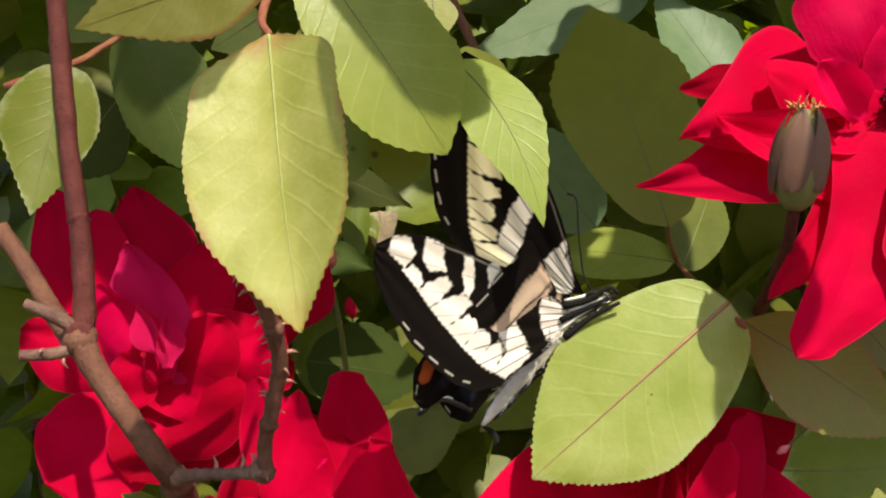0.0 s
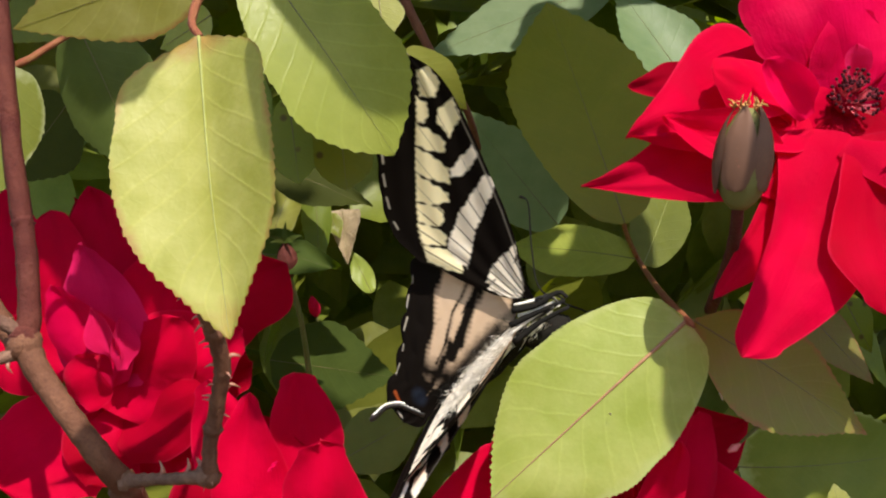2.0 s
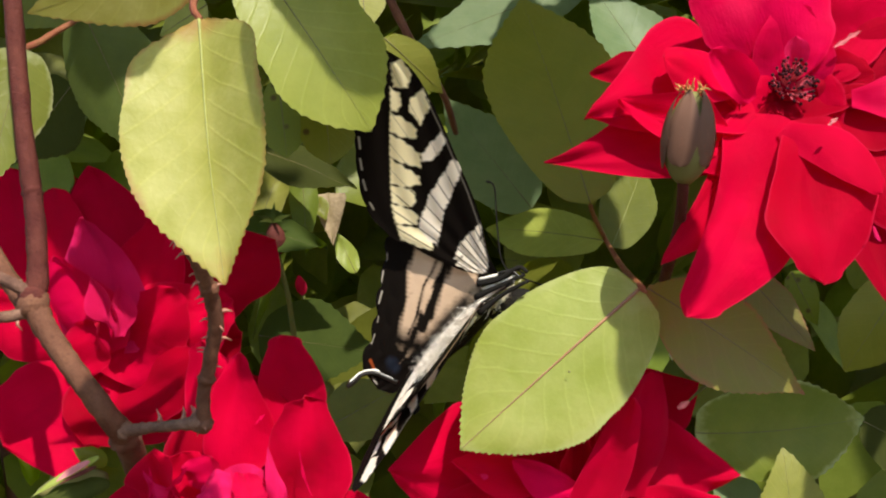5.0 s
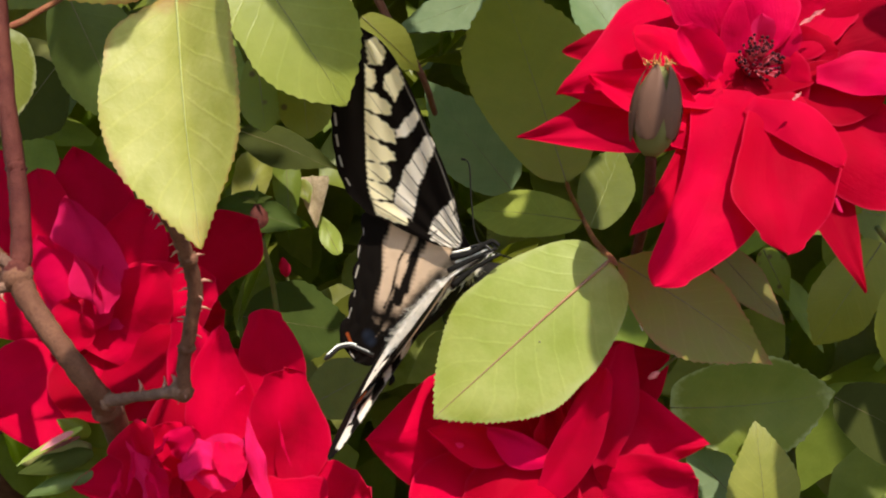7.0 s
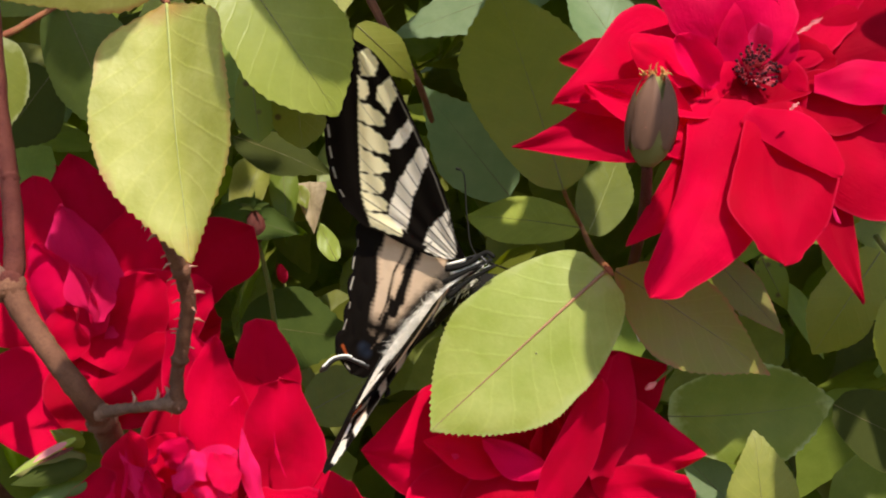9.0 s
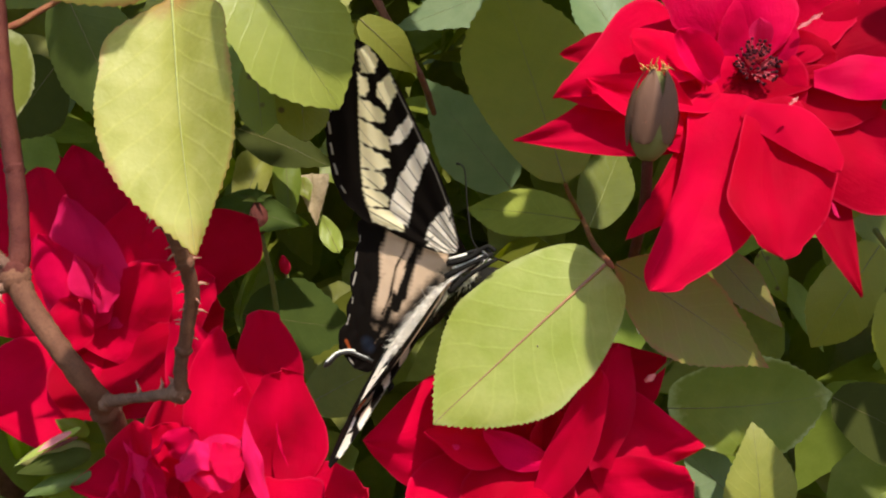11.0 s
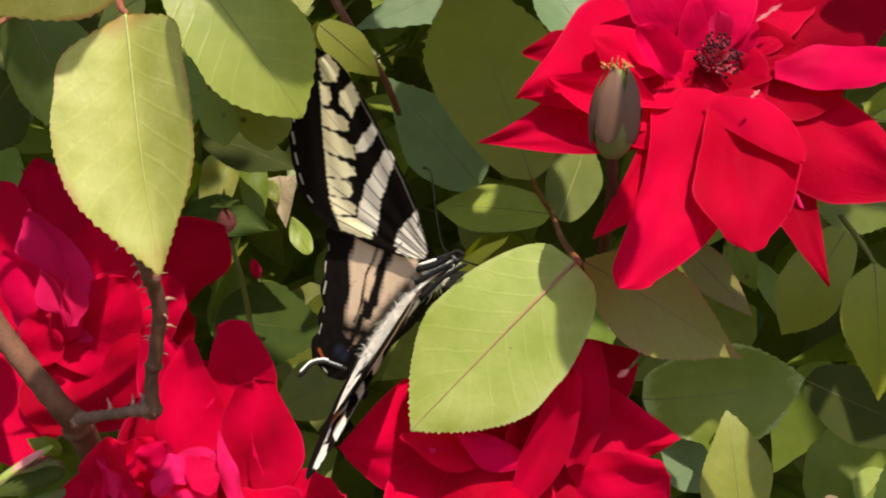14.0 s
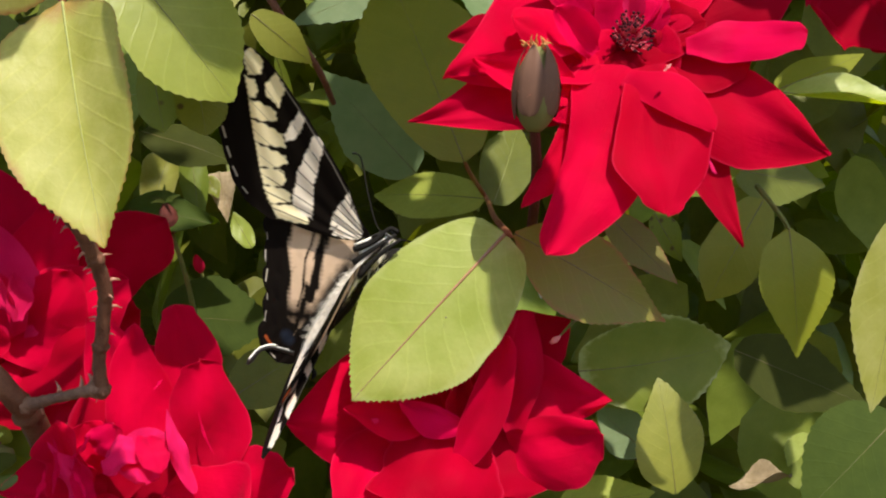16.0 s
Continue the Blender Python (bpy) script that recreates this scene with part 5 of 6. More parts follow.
cane("twig", [(-0.0629, 0.2020, 0.9715), (-0.0547, 0.1930, 0.9737), (-0.0479, 0.1860, 0.9753), (-0.0441, 0.1848, 0.9760)], [0.0013, 0.00095, 0.001, 0.0013], DEADWOOD, "grey-brown thorny twig, bent like an elbow", knots=[(0.08, 0.0017), (0.93, 0.0018)], rough=0.14,
     thorns=[(0.2, 0.3, 0.0016), (0.45, 3.4, 0.0022), (0.7, 3.0, 0.0022), (0.95, 2.8, 0.0016), (0.9, 0.2, 0.0014), (0.97, 2.3, 0.0020), (0.92, 3.6, 0.0021), (0.86, 3.1, 0.0020), (0.98, 3.2, 0.0019)], seed=5)
cane("twig", [(-0.0441, 0.1848, 0.9756), (-0.0437, 0.1830, 0.9810), (-0.0418, 0.1800, 0.9874), (-0.0402, 0.1760, 0.9937), (-0.0409, 0.1700, 1.0010), (-0.0425, 0.1660, 1.0054), (-0.0443, 0.1630, 1.0086)], [0.0013, 0.00115, 0.00115, 0.0013, 0.0012, 0.0011, 0.0009], BARK,
     "thorny brown twig curving up behind the hanging leaf", seed=6, knots=[(0.02, 0.0017), (0.24, 0.0015), (0.62, 0.0016), (0.95, 0.0015)], rough=0.12,
     thorns=[(0.02, 2.0, 0.0014), (0.02, 5.0, 0.0014), (0.36, 3.2, 0.0016), (0.42, 0.2, 0.0018), (0.5, 3.3, 0.0016), (0.53, 0.0, 0.0018), (0.6, 3.1, 0.0016), (0.62, 0.1, 0.0018), (0.68, 2.9, 0.0014), (0.8, 0.4, 0.0014), (0.88, 3.0, 0.0014), (0.95, 0.8, 0.0012), (0.97, 3.6, 0.0012), *((0.30 + 0.045 * k, (0.15, 3.0, 1.2, 3.6, 5.4)[k % 5], 0.0013 + 0.0002 * (k % 3)) for k in range(14))])
cane("cane", [(-0.0951, 0.2060, 1.0140), (-0.0902, 0.2060, 1.0070), (-0.0854, 0.2050, 0.9998), (-0.0807, 0.2030, 0.9944)], [0.0016, 0.0017, 0.0018, 0.0020], BARK, "brown rose cane joining the node from behind", seed=9)
cane("twig", [(0.0806, 0.3000, 1.1002), (0.0736, 0.3000, 1.0752), (0.0736, 0.3100, 1.0615), (0.0775, 0.3300, 1.0414)], [0.0012, 0.0011, 0.001, 0.001], REDBARK, "dark red twig behind the flower", seed=7)
cane("twig", [(-0.0172, 0.2300, 1.0600), (-0.0115, 0.2350, 1.0491), (-0.0049, 0.2400, 1.0389), (-0.0019, 0.2600, 1.0326)], [0.0010, 0.0009, 0.0008, 0.0007], BARK, "dark brown twig behind the wing tip", seed=8)

# ---- butterfly ----
WING_BLACK, CREAM, ORANGE = np.array((0.008, 0.006, 0.005)), np.array((0.95, 0.84, 0.54)), np.array((0.36, 0.075, 0.02))
WHITE = np.array((0.92, 0.82, 0.69))


FORE_CELLS = [        # the cream cells along the outer edge, in mm on the wing
    ((-0.2, 41.2), (-2.3, 41.3), (-2.5, 38.5), (-0.7, 36.8), (1.3, 37.7)),
    ((2.0, 37.4), (1.2, 36.3), (1.8, 34.6), (3.1, 33.7), (3.7, 34.3)),
    ((-0.6, 34.7), (-3.4, 35.3), (-2.9, 32.3), (0.2, 30.2), (0.8, 33.0)),
    ((4.2, 33.6), (3.2, 32.6), (1.3, 29.7), (2.3, 28.0), (4.3, 29.1), (5.9, 30.9)),
    ((6.3, 30.2), (5.1, 29.0), (3.2, 25.4), (4.2, 23.1), (7.0, 25.2), (8.2, 26.9)),
    ((8.4, 26.3), (7.3, 24.6), (5.3, 21.9), (5.9, 20.3), (8.9, 20.9), (10.5, 22.4)),
    ((10.8, 21.8), (8.9, 20.6), (7.4, 19.3), (8.2, 17.4), (9.8, 17.3), (12.0, 18.9)),
    ((12.3, 18.5), (10.1, 16.9), (8.9, 15.3), (10.0, 13.6), (13.3, 15.6)),
    ((13.4, 15.0), (10.0, 12.7), (8.7, 9.9), (9.3, 8.3), (11.6, 10.0), (13.7, 12.3))]
FORE_BARS = [         # the pale bars and the patch at the root
    ((-2.5, 27.2), (-2.8, 25.9), (1.0, 23.7), (3.1, 24.0), (2.6, 25.0), (-0.0, 26.3)),
    ((-2.5, 22.4), (-3.0, 20.6), (-1.5, 19.1), (3.8, 14.5), (5.4, 17.5), (0.0, 20.9)),
    ((3.9, 14.3), (8.3, 9.1), (9.4, 10.4), (9.6, 12.9), (8.4, 14.5), (5.2, 17.6)),
    ((-2.5, 13.4), (-0.8, 8.5), (2.4, 5.7), (5.8, 5.3), (7.8, 6.1), (3.6, 7.8)),
    ((2.4, 6.7), (-0.9, 8.8), (1.3, 2.0), (2.9, 1.0), (5.5, 3.2), (7.6, 6.1))]
HIND_CELLS = [
    ((12.9, 5.2), (9.5, 3.2), (8.5, 5.9), (7.2, 10.7), (9.2, 12.4), (11.8, 8.7)),
    ((9.2, 12.4), (7.2, 10.7), (5.0, 16.3), (3.6, 22.1), (5.3, 21.8), (7.2, 16.7)),
    ((8.4, 3.7), (6.8, 4.3), (5.3, 9.5), (4.6, 13.6), (5.8, 13.5), (7.5, 8.0)),
    ((5.6, 2.1), (1.3, 1.5), (0.4, 3.6), (1.0, 10.0), (1.7, 13.8), (4.3, 8.3)),
    ((2.9, 15.2), (1.3, 12.0), (1.0, 18.2), (1.9, 21.5))]


def inside(x, y, polygon):
    """How deep (x, y) lies in a convex cell, in mm."""
    P = np.array(polygon)
    turn = np.sign(sum(P[i - 1][0] * P[i][1] - P[i][0] * P[i - 1][1] for i in range(len(P))))
    depth = np.full(np.shape(x), 9.0)
    for (ax, ay), (bx, by) in zip(P, np.roll(P, -1, 0)):
        depth = np.minimum(depth, turn * ((bx - ax) * (y - ay) - (by - ay) * (x - ax)) / math.hypot(bx - ax, by - ay))
    return depth


def capsule(x, y, c):
    """How deep (x, y) lies in a stroke from one point to another, in mm."""
    x0, y0, x1, y1, rad = c
    dx, dy = x1 - x0, y1 - y0
    t = np.clip(((x - x0) * dx + (y - y0) * dy) / (dx * dx + dy * dy + 1e-9), 0, 1)
    return rad - np.hypot(x - x0 - t * dx, y - y0 - t * dy)


def wing_mesh(name, inner, outer, tint, scale, nu, nv, camber, scallop=0.0):
    """A wing in its own plane: y from the root outwards, x from the front or inner edge to the other; mm in, metres out."""
    yi, xi = smooth_line(inner, 10).T[::-1]
    yo, xo = smooth_line(outer, 10).T[::-1]
    top = max(yi.max(), yo.max())
    y = np.linspace(0.0, top, nv)
    yi, yo = np.maximum.accumulate(yi), np.maximum.accumulate(yo)
    a, b = np.interp(y, yi, xi), np.interp(y, yo, xo)
    b = b + scallop * np.minimum(1, np.minimum(y, top - y) / 3) * np.abs(np.sin(y * 0.62))
    u = np.linspace(0, 1, nu)
    X = a[:, None] + (b - a)[:, None] * u[None]
    Y = np.repeat(y[:, None], nu, 1)
    Z = camber * np.sin(np.pi * u)[None] * np.sin(np.pi * np.clip(Y / top, 0, 1)) + 0.10 * np.sin(u[None] * 26 + Y * 0.12) * np.minimum(1, Y / 8)
    cols = tint(X, Y, u[None] + 0 * Y)
    pts = np.stack([X, Y, Z], -1).reshape(-1, 3) * 0.001 * scale
    me = mesh_of(name, pts, grid_faces(nu, nv), WING)
    layer = me.color_attributes.new("pattern", "FLOAT_COLOR", "POINT")
    layer.data.foreach_set("color", np.concatenate([cols.reshape(-1, 3), np.ones((cols.size // 3, 1))], 1).astype(np.float32).ravel())
    return me


def lay(cols, depth, colour, edge=0.18):
    f = np.clip(depth / edge + 0.5, 0, 1)[..., None]
    return cols * (1 - f) + colour * f


def forewing_tint(X, Y, u, merge=0.12, cell=CREAM):
    cols = np.zeros(X.shape + (3,)) + WING_BLACK
    wob = 0.10 * np.sin(3.1 * X + 1.7 * Y) + 0.08 * np.sin(5.3 * Y - 2.2 * X)
    for c in FORE_CELLS:
        cols = lay(cols, inside(X, Y, c) + wob + merge, cell, 0.3)
    for c in FORE_BARS:
        cols = lay(cols, inside(X, Y, c) + wob + 0.15, WHITE, 0.3)
    # veins run from the root to the outer edge
    ang = np.arctan2(X, Y + 4.0)
    for k in range(9):
        gap = np.abs(ang - (-0.10 + 0.105 * k)) * np.hypot(X, Y + 4.0)
        cols = lay(cols, np.where(Y < 20, 0.10, 0.02) - gap, WING_BLACK, 0.2)
    # a grey streak inside the front edge and pale dashes along the outer one
    for a, b in zip(((0.6, 3.0), (-1.0, 10.0), (-1.9, 16.0), (-2.4, 22.0), (-2.9, 28.0)), ((-1.0, 10.0), (-1.9, 16.0), (-2.4, 22.0), (-2.9, 28.0), (-3.1, 34.0))):
        cols = lay(cols, capsule(X, Y, (*a, *b, 0.10)), WHITE * 0.22, 0.2)
    for c in ((9.4, 35.3, 10.2, 33.8, 0.14), (11.6, 32.2, 12.4, 30.3, 0.15), (13.4, 28.6, 14.1, 26.7, 0.14), (14.9, 24.9, 15.4, 23.0, 0.13), (15.9, 20.6, 15.9, 19.2, 0.12)):
        cols = lay(cols, capsule(X, Y, c), WHITE * 0.5)
    return cols


def hindwing_tint(X, Y, u, spot=0.32):
    cols = np.zeros(X.shape + (3,)) + WING_BLACK
    wob = 0.18 * np.sin(2.7 * X + 2.1 * Y) + 0.10 * np.sin(6.1 * Y - 3 * X)
    # tan cells, their colour dimmed for the shade on this wing
    for c in HIND_CELLS:
        cols = lay(cols, inside(X, Y, c) + wob + 0.3, WHITE * np.array((0.66, 0.53, 0.44)), 0.8)
    # grey dusting towards the body
    cols = lay(cols, capsule(X, Y, (-0.6, 4.0, -0.4, 15.0, 1.0)) + wob, WHITE * np.array((0.30, 0.26, 0.23)), 1.8)
    for c in ((9.1, 3.4, 8.2, 6.4, 0.20), (8.2, 6.4, 7.8, 9.6, 0.18), (7.8, 9.6, 5.4, 14.6, 0.22), (7.4, 2.8, 5.6, 8.0, 0.62), (5.6, 8.0, 2.8, 16.5, 0.70), (7.0, 4.4, 6.3, 9.0, 0.16), (5.4, 14.6, 4.3, 19.0, 0.16)):
        cols = lay(cols, capsule(X, Y, c) + wob * 0.5, WING_BLACK, 0.35)
    # painted shade deepens the black towards the body and the tail
    cols = lay(cols, capsule(X, Y, (-0.2, 7.0, 0.6, 20.0, 1.0)) + wob, WING_BLACK, 2.4)
    cols = lay(cols, capsule(X, Y, (5.6, 21.5, 1.5, 20.0, 1.9)) + wob, WING_BLACK, 3.2)
    for c in ((17.1, 9.3, 16.4, 10.4, 0.07), (15.6, 12.6, 14.6, 14.6, 0.13), (13.4, 15.9, 12.5, 18.2, 0.12), (11.0, 20.4, 10.4, 21.4, 0.06), (9.4, 23.7, 8.8, 25.8, 0.10), (4.4, 31.2, 3.0, 31.6, 0.10)):
        cols = lay(cols, capsule(X, Y, c), WHITE * 0.6)
    cols = lay(cols, capsule(X, Y, (6.9, 28.6, 5.0, 29.6, spot)), ORANGE, 0.3)
    cols = lay(cols, capsule(X, Y, (3.4, 25.8, 2.6, 26.4, 1.1)), np.array((0.016, 0.020, 0.032)), 1.2)
    return cols


def frame_of(root, tip, aside):
    """A pose with its origin at root, y towards tip and x as near as may be towards aside."""
    root, tip, aside = Vector(root), Vector(tip), Vector(aside)
    y = (tip - root).normalized()
    x = (aside - root) - y * (aside - root).dot(y)
    x.normalize()
    return Matrix.Translation(root) @ Matrix((x, y, x.cross(y))).transposed().to_4x4()


FORE_IN = [(0.0, 0.0), (-0.2, 4.5), (-1.6, 10.0), (-2.5, 15.5), (-2.9, 20.5), (-3.4, 26.6), (-3.7, 32.1), (-3.6, 37.0), (-2.7, 40.7), (-0.6, 43.9)]
FORE_OUT = [(0.0, 0.0), (4.9, 2.2), (8.9, 5.9), (12.6, 10.4), (15.3, 13.4), (16.8, 18.4), (16.2, 23.0), (14.2, 28.2), (11.8, 33.0), (8.8, 37.4), (5.3, 41.4), (2.2, 43.6), (-0.6, 43.9)]
HIND_IN = [(0.0, 0.0), (-1.8, 6.2), (-1.3, 17.0), (-0.6, 26.0), (-0.7, 30.6), (2.2, 32.3)]
HIND_OUT = [(0.0, 0.0), (6.3, 2.4), (13.2, 4.3), (17.8, 6.0), (17.6, 8.6), (15.6, 11.7), (13.7, 16.1), (10.9, 21.1), (8.9, 25.5), (8.2, 28.4), (7.0, 31.0), (2.2, 32.3)]

THORAX = Vector((0.0065, 0.2055, 0.9994))
butterfly = thing("butterfly", THORAX, "black and cream swallowtail butterfly clinging to a leaf, wings spread", "butterfly")
O = np.array(THORAX)
fore_mesh = wing_mesh("forewing", FORE_IN, FORE_OUT, forewing_tint, 1.04, 110, 260, 0.8, 0.25)
hind_mesh = wing_mesh("hindwing", HIND_IN, HIND_OUT, hindwing_tint, 1.0, 100, 180, 0.8, 0.9)


def wing_part(name, me, m):
    ob = new(name, me)
    ob.parent = butterfly
    ob.matrix_basis = Matrix.Translation(-THORAX) @ m
    return ob


far_fore = wing_part("forewing", fore_mesh, frame_of((0.0054, 0.2035, 1.0001), (-0.0146, 0.1900, 1.0379), (-0.0154, 0.2050, 1.0097)))
far_hind = wing_part("hindwing", hind_mesh, frame_of((0.0033, 0.2065, 1.0001), (-0.0153, 0.2160, 0.9767), (-0.0102, 0.2090, 1.0045)))
NEAR_FORE = frame_of((0.0044, 0.2015, 0.9978), (-0.0232, 0.1900, 0.9585), (-0.0128, 0.2120, 0.9789))
NEAR_HIND = frame_of((0.0029, 0.2015, 0.9961), (-0.0116, 0.1995, 0.9772), (-0.0041, 0.1810, 0.9886))
NEAR_FORE_0 = frame_of((0.0044, 0.2015, 0.9978), (-0.0340, 0.1660, 1.0100), (-0.0224, 0.1800, 0.9910))
NEAR_HIND_0 = frame_of((0.0030, 0.2025, 0.9961), (-0.0248, 0.1860, 0.9813), (-0.0292, 0.1740, 0.9979))
NEAR_FORE_1 = frame_of((0.0044, 0.2015, 0.9978), (-0.0290, 0.1680, 1.0138), (-0.0097, 0.1993, 0.9861))
NEAR_FORE_2 = frame_of((0.0044, 0.2015, 0.9978), (-0.0372, 0.1760, 0.9842), (-0.0115, 0.2130, 0.9888))
near_fore = wing_part("forewing", wing_mesh("forewing", FORE_IN, FORE_OUT, lambda X, Y, u: forewing_tint(X, Y, u, 0.25, WHITE), 1.0, 110, 260, 0.8, 0.25), NEAR_FORE)
near_hind = wing_part("hindwing", wing_mesh("hindwing", HIND_IN, HIND_OUT, lambda X, Y, u: hindwing_tint(X, Y, u, 1.1), 1.0, 100, 180, 0.8, 0.9), NEAR_HIND)

# body
a, b = np.array((0.0114, 0.2065, 0.9960)), np.array((0.0041, 0.2070, 0.9928))
vv, ff = ball((a + b) / 2, b - a, np.linalg.norm(b - a) * 1.1, 0.0027, lambda v: math.sin(math.pi * min(0.98, 0.06 + v * 0.88)) ** 0.6, 12, 14, 0.06, 1)
part("thorax", mesh_of("thorax", vv - O, ff, BLACKFUR), butterfly)
a, b = np.array((0.0041, 0.2065, 0.9945)), np.array((-0.0104, 0.2130, 0.9799))
vv, ff = ball((a + b) / 2, b - a, np.linalg.norm(b - a) * 1.04, 0.0024, lambda v: (math.sin(math.pi * min(0.985, 0.1 + v * 0.87)) ** 0.55) * (1.05 - 0.4 * v), 16, 14, 0.05, 2)
part("abdomen", mesh_of("abdomen", vv - O, ff, BLACKFUR), butterfly)
c = np.array((0.0156, 0.2075, 0.9964))
vv, ff = ball(c, (1, 0, 0.5), 0.0034, 0.0017, lambda v: math.sin(math.pi * min(0.97, max(0.03, v))) ** 0.6, 10, 12)
head = part("head", mesh_of("head", vv - O, ff, BLACKFUR), butterfly)
for s in (-1, 1):
    vv, ff = ball(c + np.array((0.0003, -0.0011 * s, 0.0003)), (0, -s, 0), 0.0013, 0.0009, lambda v: math.sin(math.pi * min(0.97, max(0.03, v))) ** 0.5, 8, 10)
    part("eye", mesh_of("eye", vv - O, ff, BLACKHARD), head)
for pts in (((0.0152, 0.2070, 0.9974), (0.0074, 0.2140, 1.0010), (0.0058, 0.2160, 1.0080), (0.0054, 0.2170, 1.0154), (0.0049, 0.2170, 1.0175), (0.0036, 0.2170, 1.0181)), ((0.0163, 0.2070, 0.9969), (0.0201, 0.2080, 0.9958), (0.0261, 0.2120, 0.9935))):
    line = smooth_line(pts, 6)
    vv, ff = tube(line, np.interp(np.linspace(0, 1, len(line)), [0, 0.85, 0.95, 1], [0.00018, 0.00016, 0.0003, 0.00022]), 6)
    part("antenna", mesh_of("antenna", vv - O, ff, BLACKFUR), butterfly)
for pts in (((0.0069, 0.2005, 0.9995), (0.0066, 0.1985, 1.0007), (0.0084, 0.1975, 1.0010), (0.0098, 0.1970, 1.0001)), ((0.0061, 0.2005, 0.9985), (0.0053, 0.1980, 1.0003), (0.0076, 0.1970, 1.0007), (0.0090, 0.1965, 0.9995)), ((0.0048, 0.2010, 0.9970), (0.0063, 0.1980, 0.9978), (0.0080, 0.1965, 0.9991))):
    line = smooth_line(pts, 4)
    vv, ff = tube(line, np.linspace(0.00042, 0.0002, len(line)), 6)
    part("leg", mesh_of("leg", vv - O, ff, BLACKHARD), butterfly)
for pts in (((0.0017, 0.1995, 0.9993), (0.0051, 0.1985, 1.0001), (0.0080, 0.1975, 1.0011)), ((0.0010, 0.1990, 0.9945), (0.0050, 0.1980, 0.9976), (0.0092, 0.1970, 0.9998)), ((0.0023, 0.1990, 0.9976), (0.0059, 0.1980, 0.9988), (0.0084, 0.1972, 1.0002))):
    line = smooth_line(pts, 5)
    vv, ff = tube(line, np.interp(np.linspace(0, 1, len(line)), [0, 0.5, 1], [0.00024, 0.00034, 0.00016]), 6, 0.1)
    part("breast_stripe", mesh_of("breast_stripe", vv - O, ff, GREYFUR), butterfly)
for pts in (((0.0014, 0.1988, 0.9984), (0.0053, 0.1976, 0.9994), (0.0086, 0.1968, 1.0014), (0.0102, 0.1962, 1.0006)), ((0.0010, 0.1988, 0.9960), (0.0054, 0.1974, 0.9982), (0.0098, 0.1966, 1.0002)), ((0.0016, 0.1988, 0.9931), (0.0057, 0.1976, 0.9965), (0.0104, 0.1964, 0.9991))):
    line = smooth_line(pts, 5)
    vv, ff = tube(line, np.linspace(0.0006, 0.00032, len(line)), 8, 0.08)
    part("leg", mesh_of("leg", vv - O, ff, BLACKFUR), butterfly)
# tail of the hindwing, white on its upper edge
line = smooth_line([(-0.0137, 0.2155, 0.9790), (-0.0162, 0.2155, 0.9801), (-0.0182, 0.2155, 0.9808), (-0.0207, 0.2155, 0.9804), (-0.0224, 0.2155, 0.9790), (-0.0235, 0.2155, 0.9780)], 6)
vv, ff = tube(line, np.interp(np.linspace(0, 1, len(line)), [0, 0.5, 0.85, 1], [0.0007, 0.00045, 0.00065, 0.0003]), 8)
tail = part("tail", mesh_of("tail", vv - O, ff, BLACKHARD), butterfly)
line = line[9:-3] + np.array((0, -0.0003, 0.00052))
vv, ff = tube(line, np.linspace(0.00018, 0.0002, len(line)), 6)
part("tail_edge", mesh_of("tail_edge", vv - O, ff, WHITEHARD), tail)

for name, mat, rad, pts in (("abdomen_band", GREYFUR, 0.0010, ((0.0013, 0.2030, 0.9925), (-0.0036, 0.2025, 0.9879), (-0.0084, 0.2035, 0.9825), (-0.0119, 0.2040, 0.9780))), ("abdomen_band", BLACKFUR, 0.0005, ((-0.0002, 0.2025, 0.9889), (-0.0036, 0.2022, 0.9859), (-0.0066, 0.2030, 0.9826), (-0.0100, 0.2035, 0.9789))),
                            ("hindwing_tip", BLACKFUR, 0.0005, ((-0.0118, 0.2030, 0.9779), (-0.0104, 0.2030, 0.9771), (-0.0095, 0.2030, 0.9758), (-0.0101, 0.2030, 0.9745)))):
    line = smooth_line(pts, 6)
    vv, ff = tube(line, np.interp(np.linspace(0, 1, len(line)), [0, 0.3, 0.8, 1], [rad * 0.4, rad, rad, rad * 0.3]), 8, 0.12)
    part(name, mesh_of(name, vv - O, ff, mat), butterfly)


def hair(name, mat, a, b, spread, count, length, way, seed, thick=0.00007):
    """Fine hair along a line of the body, as one coat."""
    rng = np.random.RandomState(seed)
    verts, faces = [], []
    a, b = np.array(a), np.array(b)
    for k in range(count):
        q = a + (b - a) * rng.uniform() + rng.normal(size=3) * spread
        d = unit(np.array(way) + rng.normal(size=3) * 0.45) * length * rng.uniform(0.5, 1.2)
        w = unit(np.cross(d, rng.normal(size=3))) * thick
        o = len(verts)
        verts += [q - w, q + w, q + d]
        faces.append((o, o + 1, o + 2))
    return part(name, mesh_of(name, np.array(verts) - O, faces, mat), butterfly)


hair("hair_coat", GREYFUR, (0.0017, 0.2030, 0.9938), (-0.0091, 0.2080, 0.9815), 0.0005, 420, 0.0020, (-0.5, -0.1, -0.62), 1)
hair("hair_coat", BLACKFUR, (0.0070, 0.2030, 0.9990), (0.0017, 0.2040, 0.9937), 0.0012, 260, 0.0022, (-0.5, -0.3, 0.1), 2)


hair("hair_coat", GREYFUR, (0.0089, 0.2035, 0.9990), (0.0033, 0.2040, 0.9946), 0.0005, 60, 0.0022, (-0.6, -0.2, -0.45), 3)
hair("hair_coat", GREYFUR, (0.0070, 0.2030, 0.9964), (0.0022, 0.2035, 0.9932), 0.0004, 120, 0.0020, (-0.6, -0.2, -0.45), 4)
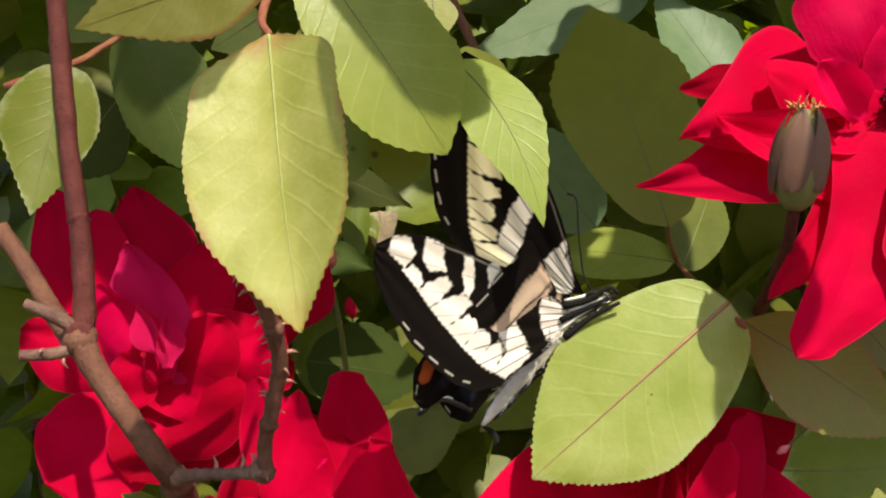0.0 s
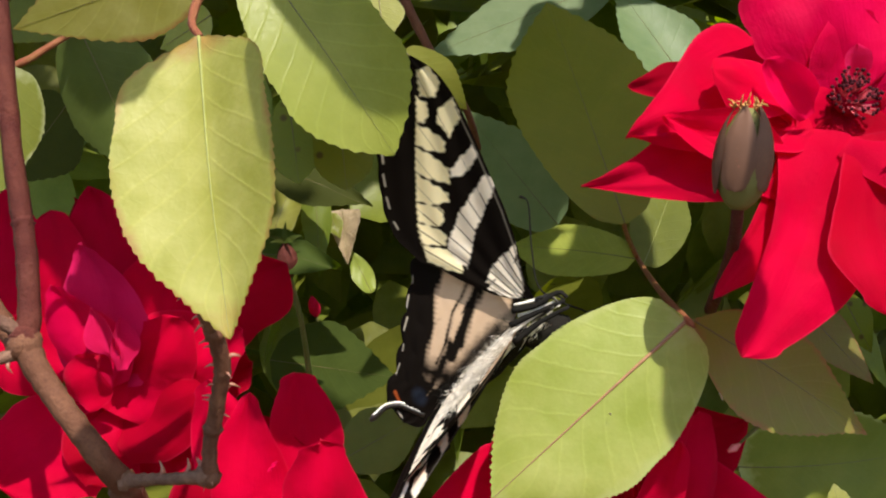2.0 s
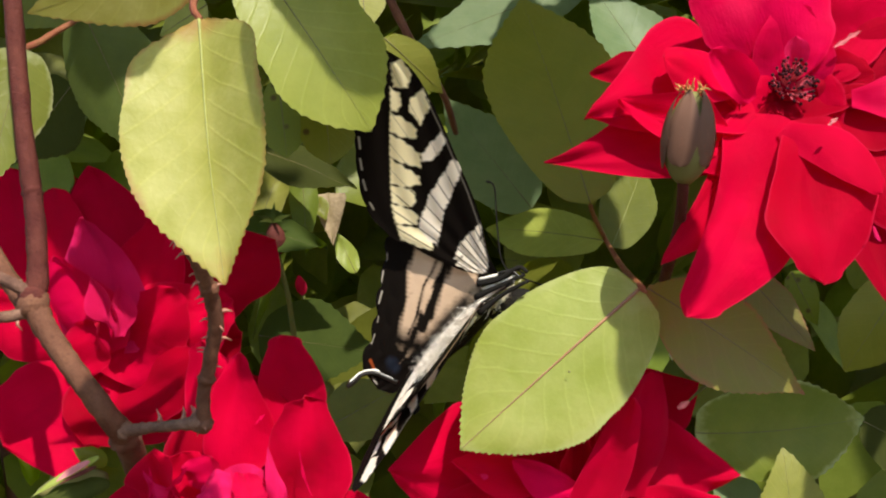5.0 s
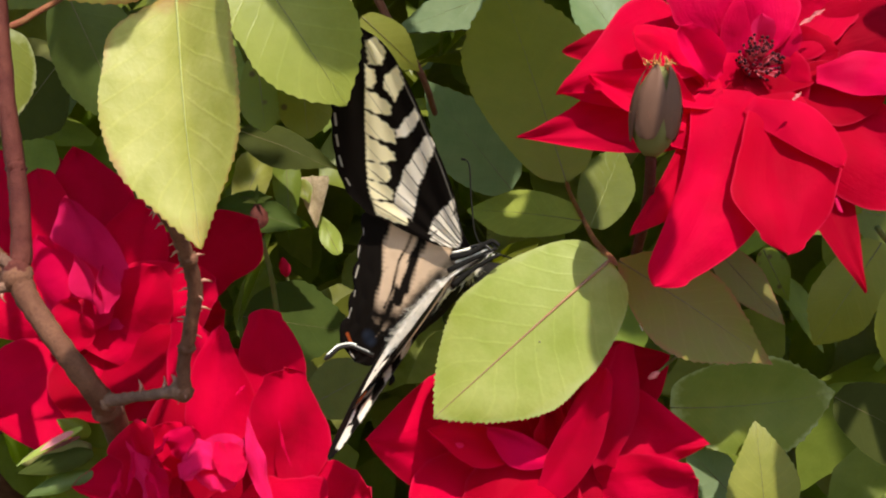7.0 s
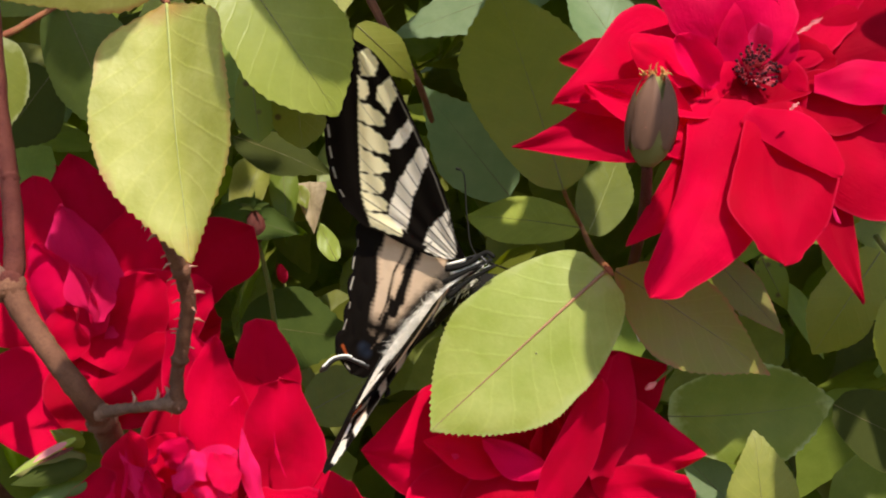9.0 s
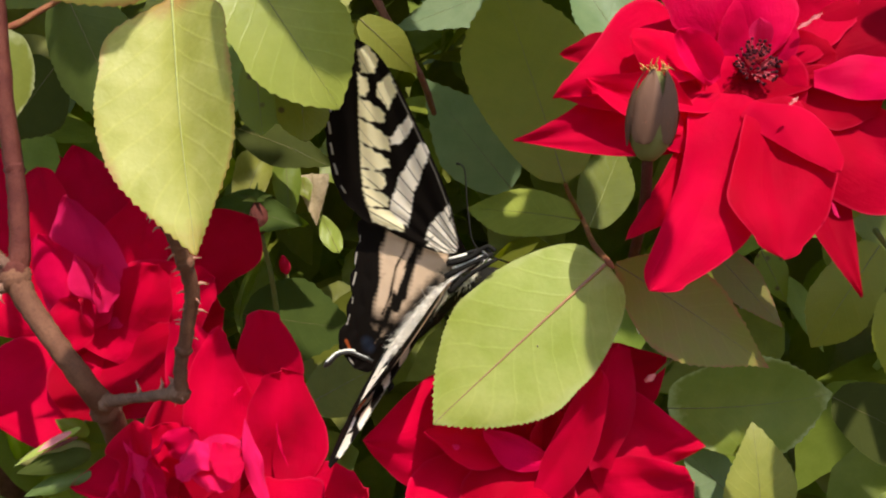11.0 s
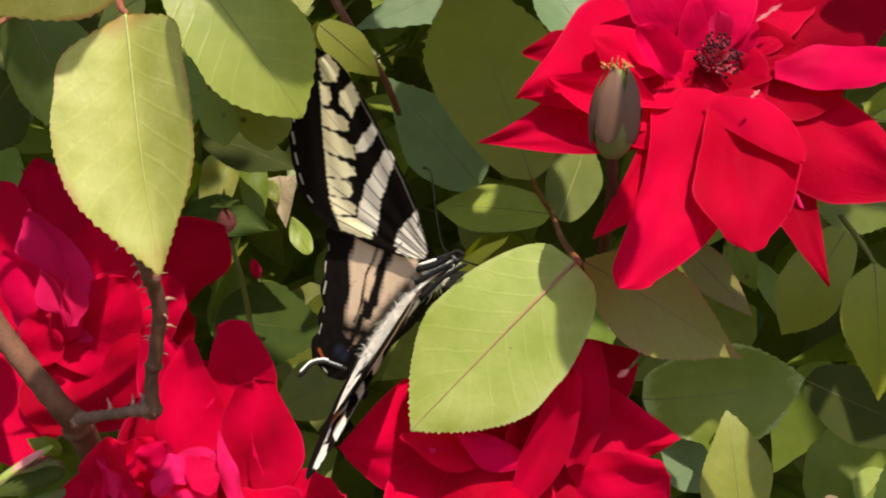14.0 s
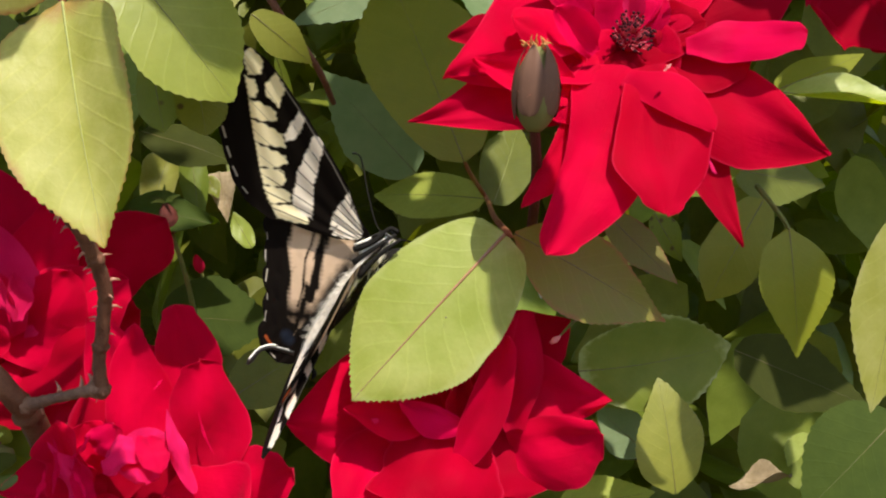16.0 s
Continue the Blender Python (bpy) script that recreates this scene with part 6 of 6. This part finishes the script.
hair("hair_coat", BLACKFUR, (0.0006, 0.2045, 0.9937), (-0.0102, 0.2085, 0.9827), 0.0010, 320, 0.0026, (-0.5, -0.1, -0.45), 5)
hair("hair_coat", GREYFUR, (0.0001, 0.1992, 0.9937), (-0.0092, 0.2000, 0.9821), 0.0005, 1300, 0.0022, (-0.66, -0.05, -0.36), 6, 0.00004)
hair("hair_coat", GREYFUR, (0.0010, 0.1988, 0.9945), (-0.0052, 0.1994, 0.9863), 0.0004, 700, 0.0018, (-0.55, -0.05, -0.55), 7, 0.00004)


# ---- what moves ----
def motions():
    def wing_rows(open_pose, first, stages):
        base = Matrix.Translation(-THORAX)
        rows = []
        for t, f in stages:
            a, b = (base @ first).to_quaternion(), (base @ open_pose).to_quaternion()
            q = a.slerp(b, f)
            at = (base @ first).translation.lerp((base @ open_pose).translation, f)
            rows.append((t, Matrix.Translation(at) @ q.to_matrix().to_4x4()))
        return rows
    stages = [(0.0, 0.0), (0.1, 0.22), (0.2, 0.6), (0.3, 1.0), (0.4, 1.0), (16.0, 1.0)]
    base = Matrix.Translation(-THORAX)
    walk(near_fore, [(0.0, base @ NEAR_FORE_0), (0.1, base @ NEAR_FORE_1), (0.2, base @ NEAR_FORE_2), (0.3, base @ NEAR_FORE), (0.4, base @ NEAR_FORE), (16.0, base @ NEAR_FORE)])
    still = Matrix.Translation(Vector(flap_base))
    aside = Matrix.Translation(Vector((-0.0126, 0.2220, 1.0385)))
    walk(flap, [(0.0, still), (0.1, Matrix.Translation(Vector(flap_base) + Vector((-0.001, 0.010, 0.0))) @ pose(0, 0, 0, 0, 0, 45)),
                (0.2, aside @ pose(0, 0, 0, 25, 0, 80)), (0.3, aside @ pose(0, 0, 0, 25, 0, 85)), (16.0, aside @ pose(0, 0, 0, 25, 0, 85))])
    # the butterfly settles, and leans at the end
    settle = [(0.0, 10, -20, 0), (0.5, 18, -20, 0), (1.0, 13, -17, 0.3), (2.0, 10, -13, 0), (3.0, 10, -9, 0), (4.0, 5, -4, 0.2), (6.5, 1.5, 0, 0), (7.0, 0, 0, 0), (9.0, -1, 2, 0.4),
              (11.5, -1, 5, 1.4), (13.0, -2, 5, 1.1), (14.0, 0, 9, 1.4), (15.0, -2, 11, 1.2), (15.5, -3, 14, 2.2), (16.0, -2, 11, 3.9)]
    walk(butterfly, [(t, Matrix.Translation(THORAX + Vector((x, 0, -z)) * 0.000107) @ pose(0, 0, 0, 0, -turn, 0)) for t, x, z, turn in settle])
    walk(near_leaflet, [(t, pose(x * 0.0001, 0, z * 0.0001, 0, -turn, 0)) for t, x, z, turn in ((0.0, -12, 33, 0), (0.3, 8, 14, 0), (0.5, 15, 8, 0), (1.0, 9, 0, 0), (2.0, 3, 2, 0), (3.0, 7, 0, 0), (4.0, 4, 0, 0), (6.5, 3, 0, 0), (7.0, 0, 0, 0),
                                                                                       (9.0, 0, 0, 0.5), (11.5, 0, 0, 1.2), (13.0, 0, 0, 1.0), (14.0, 0, 0, 1.9), (15.0, 0, 0, 2.3), (15.5, 0, 0, 2.5), (16.0, 0, 0, 1.5))])
    foot = swaying.location.copy()
    walk(swaying, [(t, Matrix.Translation(foot + Vector((x, 0, 0)) * 0.0000885)) for t, x in ((0.0, 0), (0.5, 9), (1.0, 5), (2.0, 6), (4.0, 3), (7.0, 0), (9.0, -4), (12.0, -7), (13.5, -4), (15.0, -9), (16.0, -13))])
    walk(near_hind, wing_rows(NEAR_HIND, NEAR_HIND_0, stages))


motions()
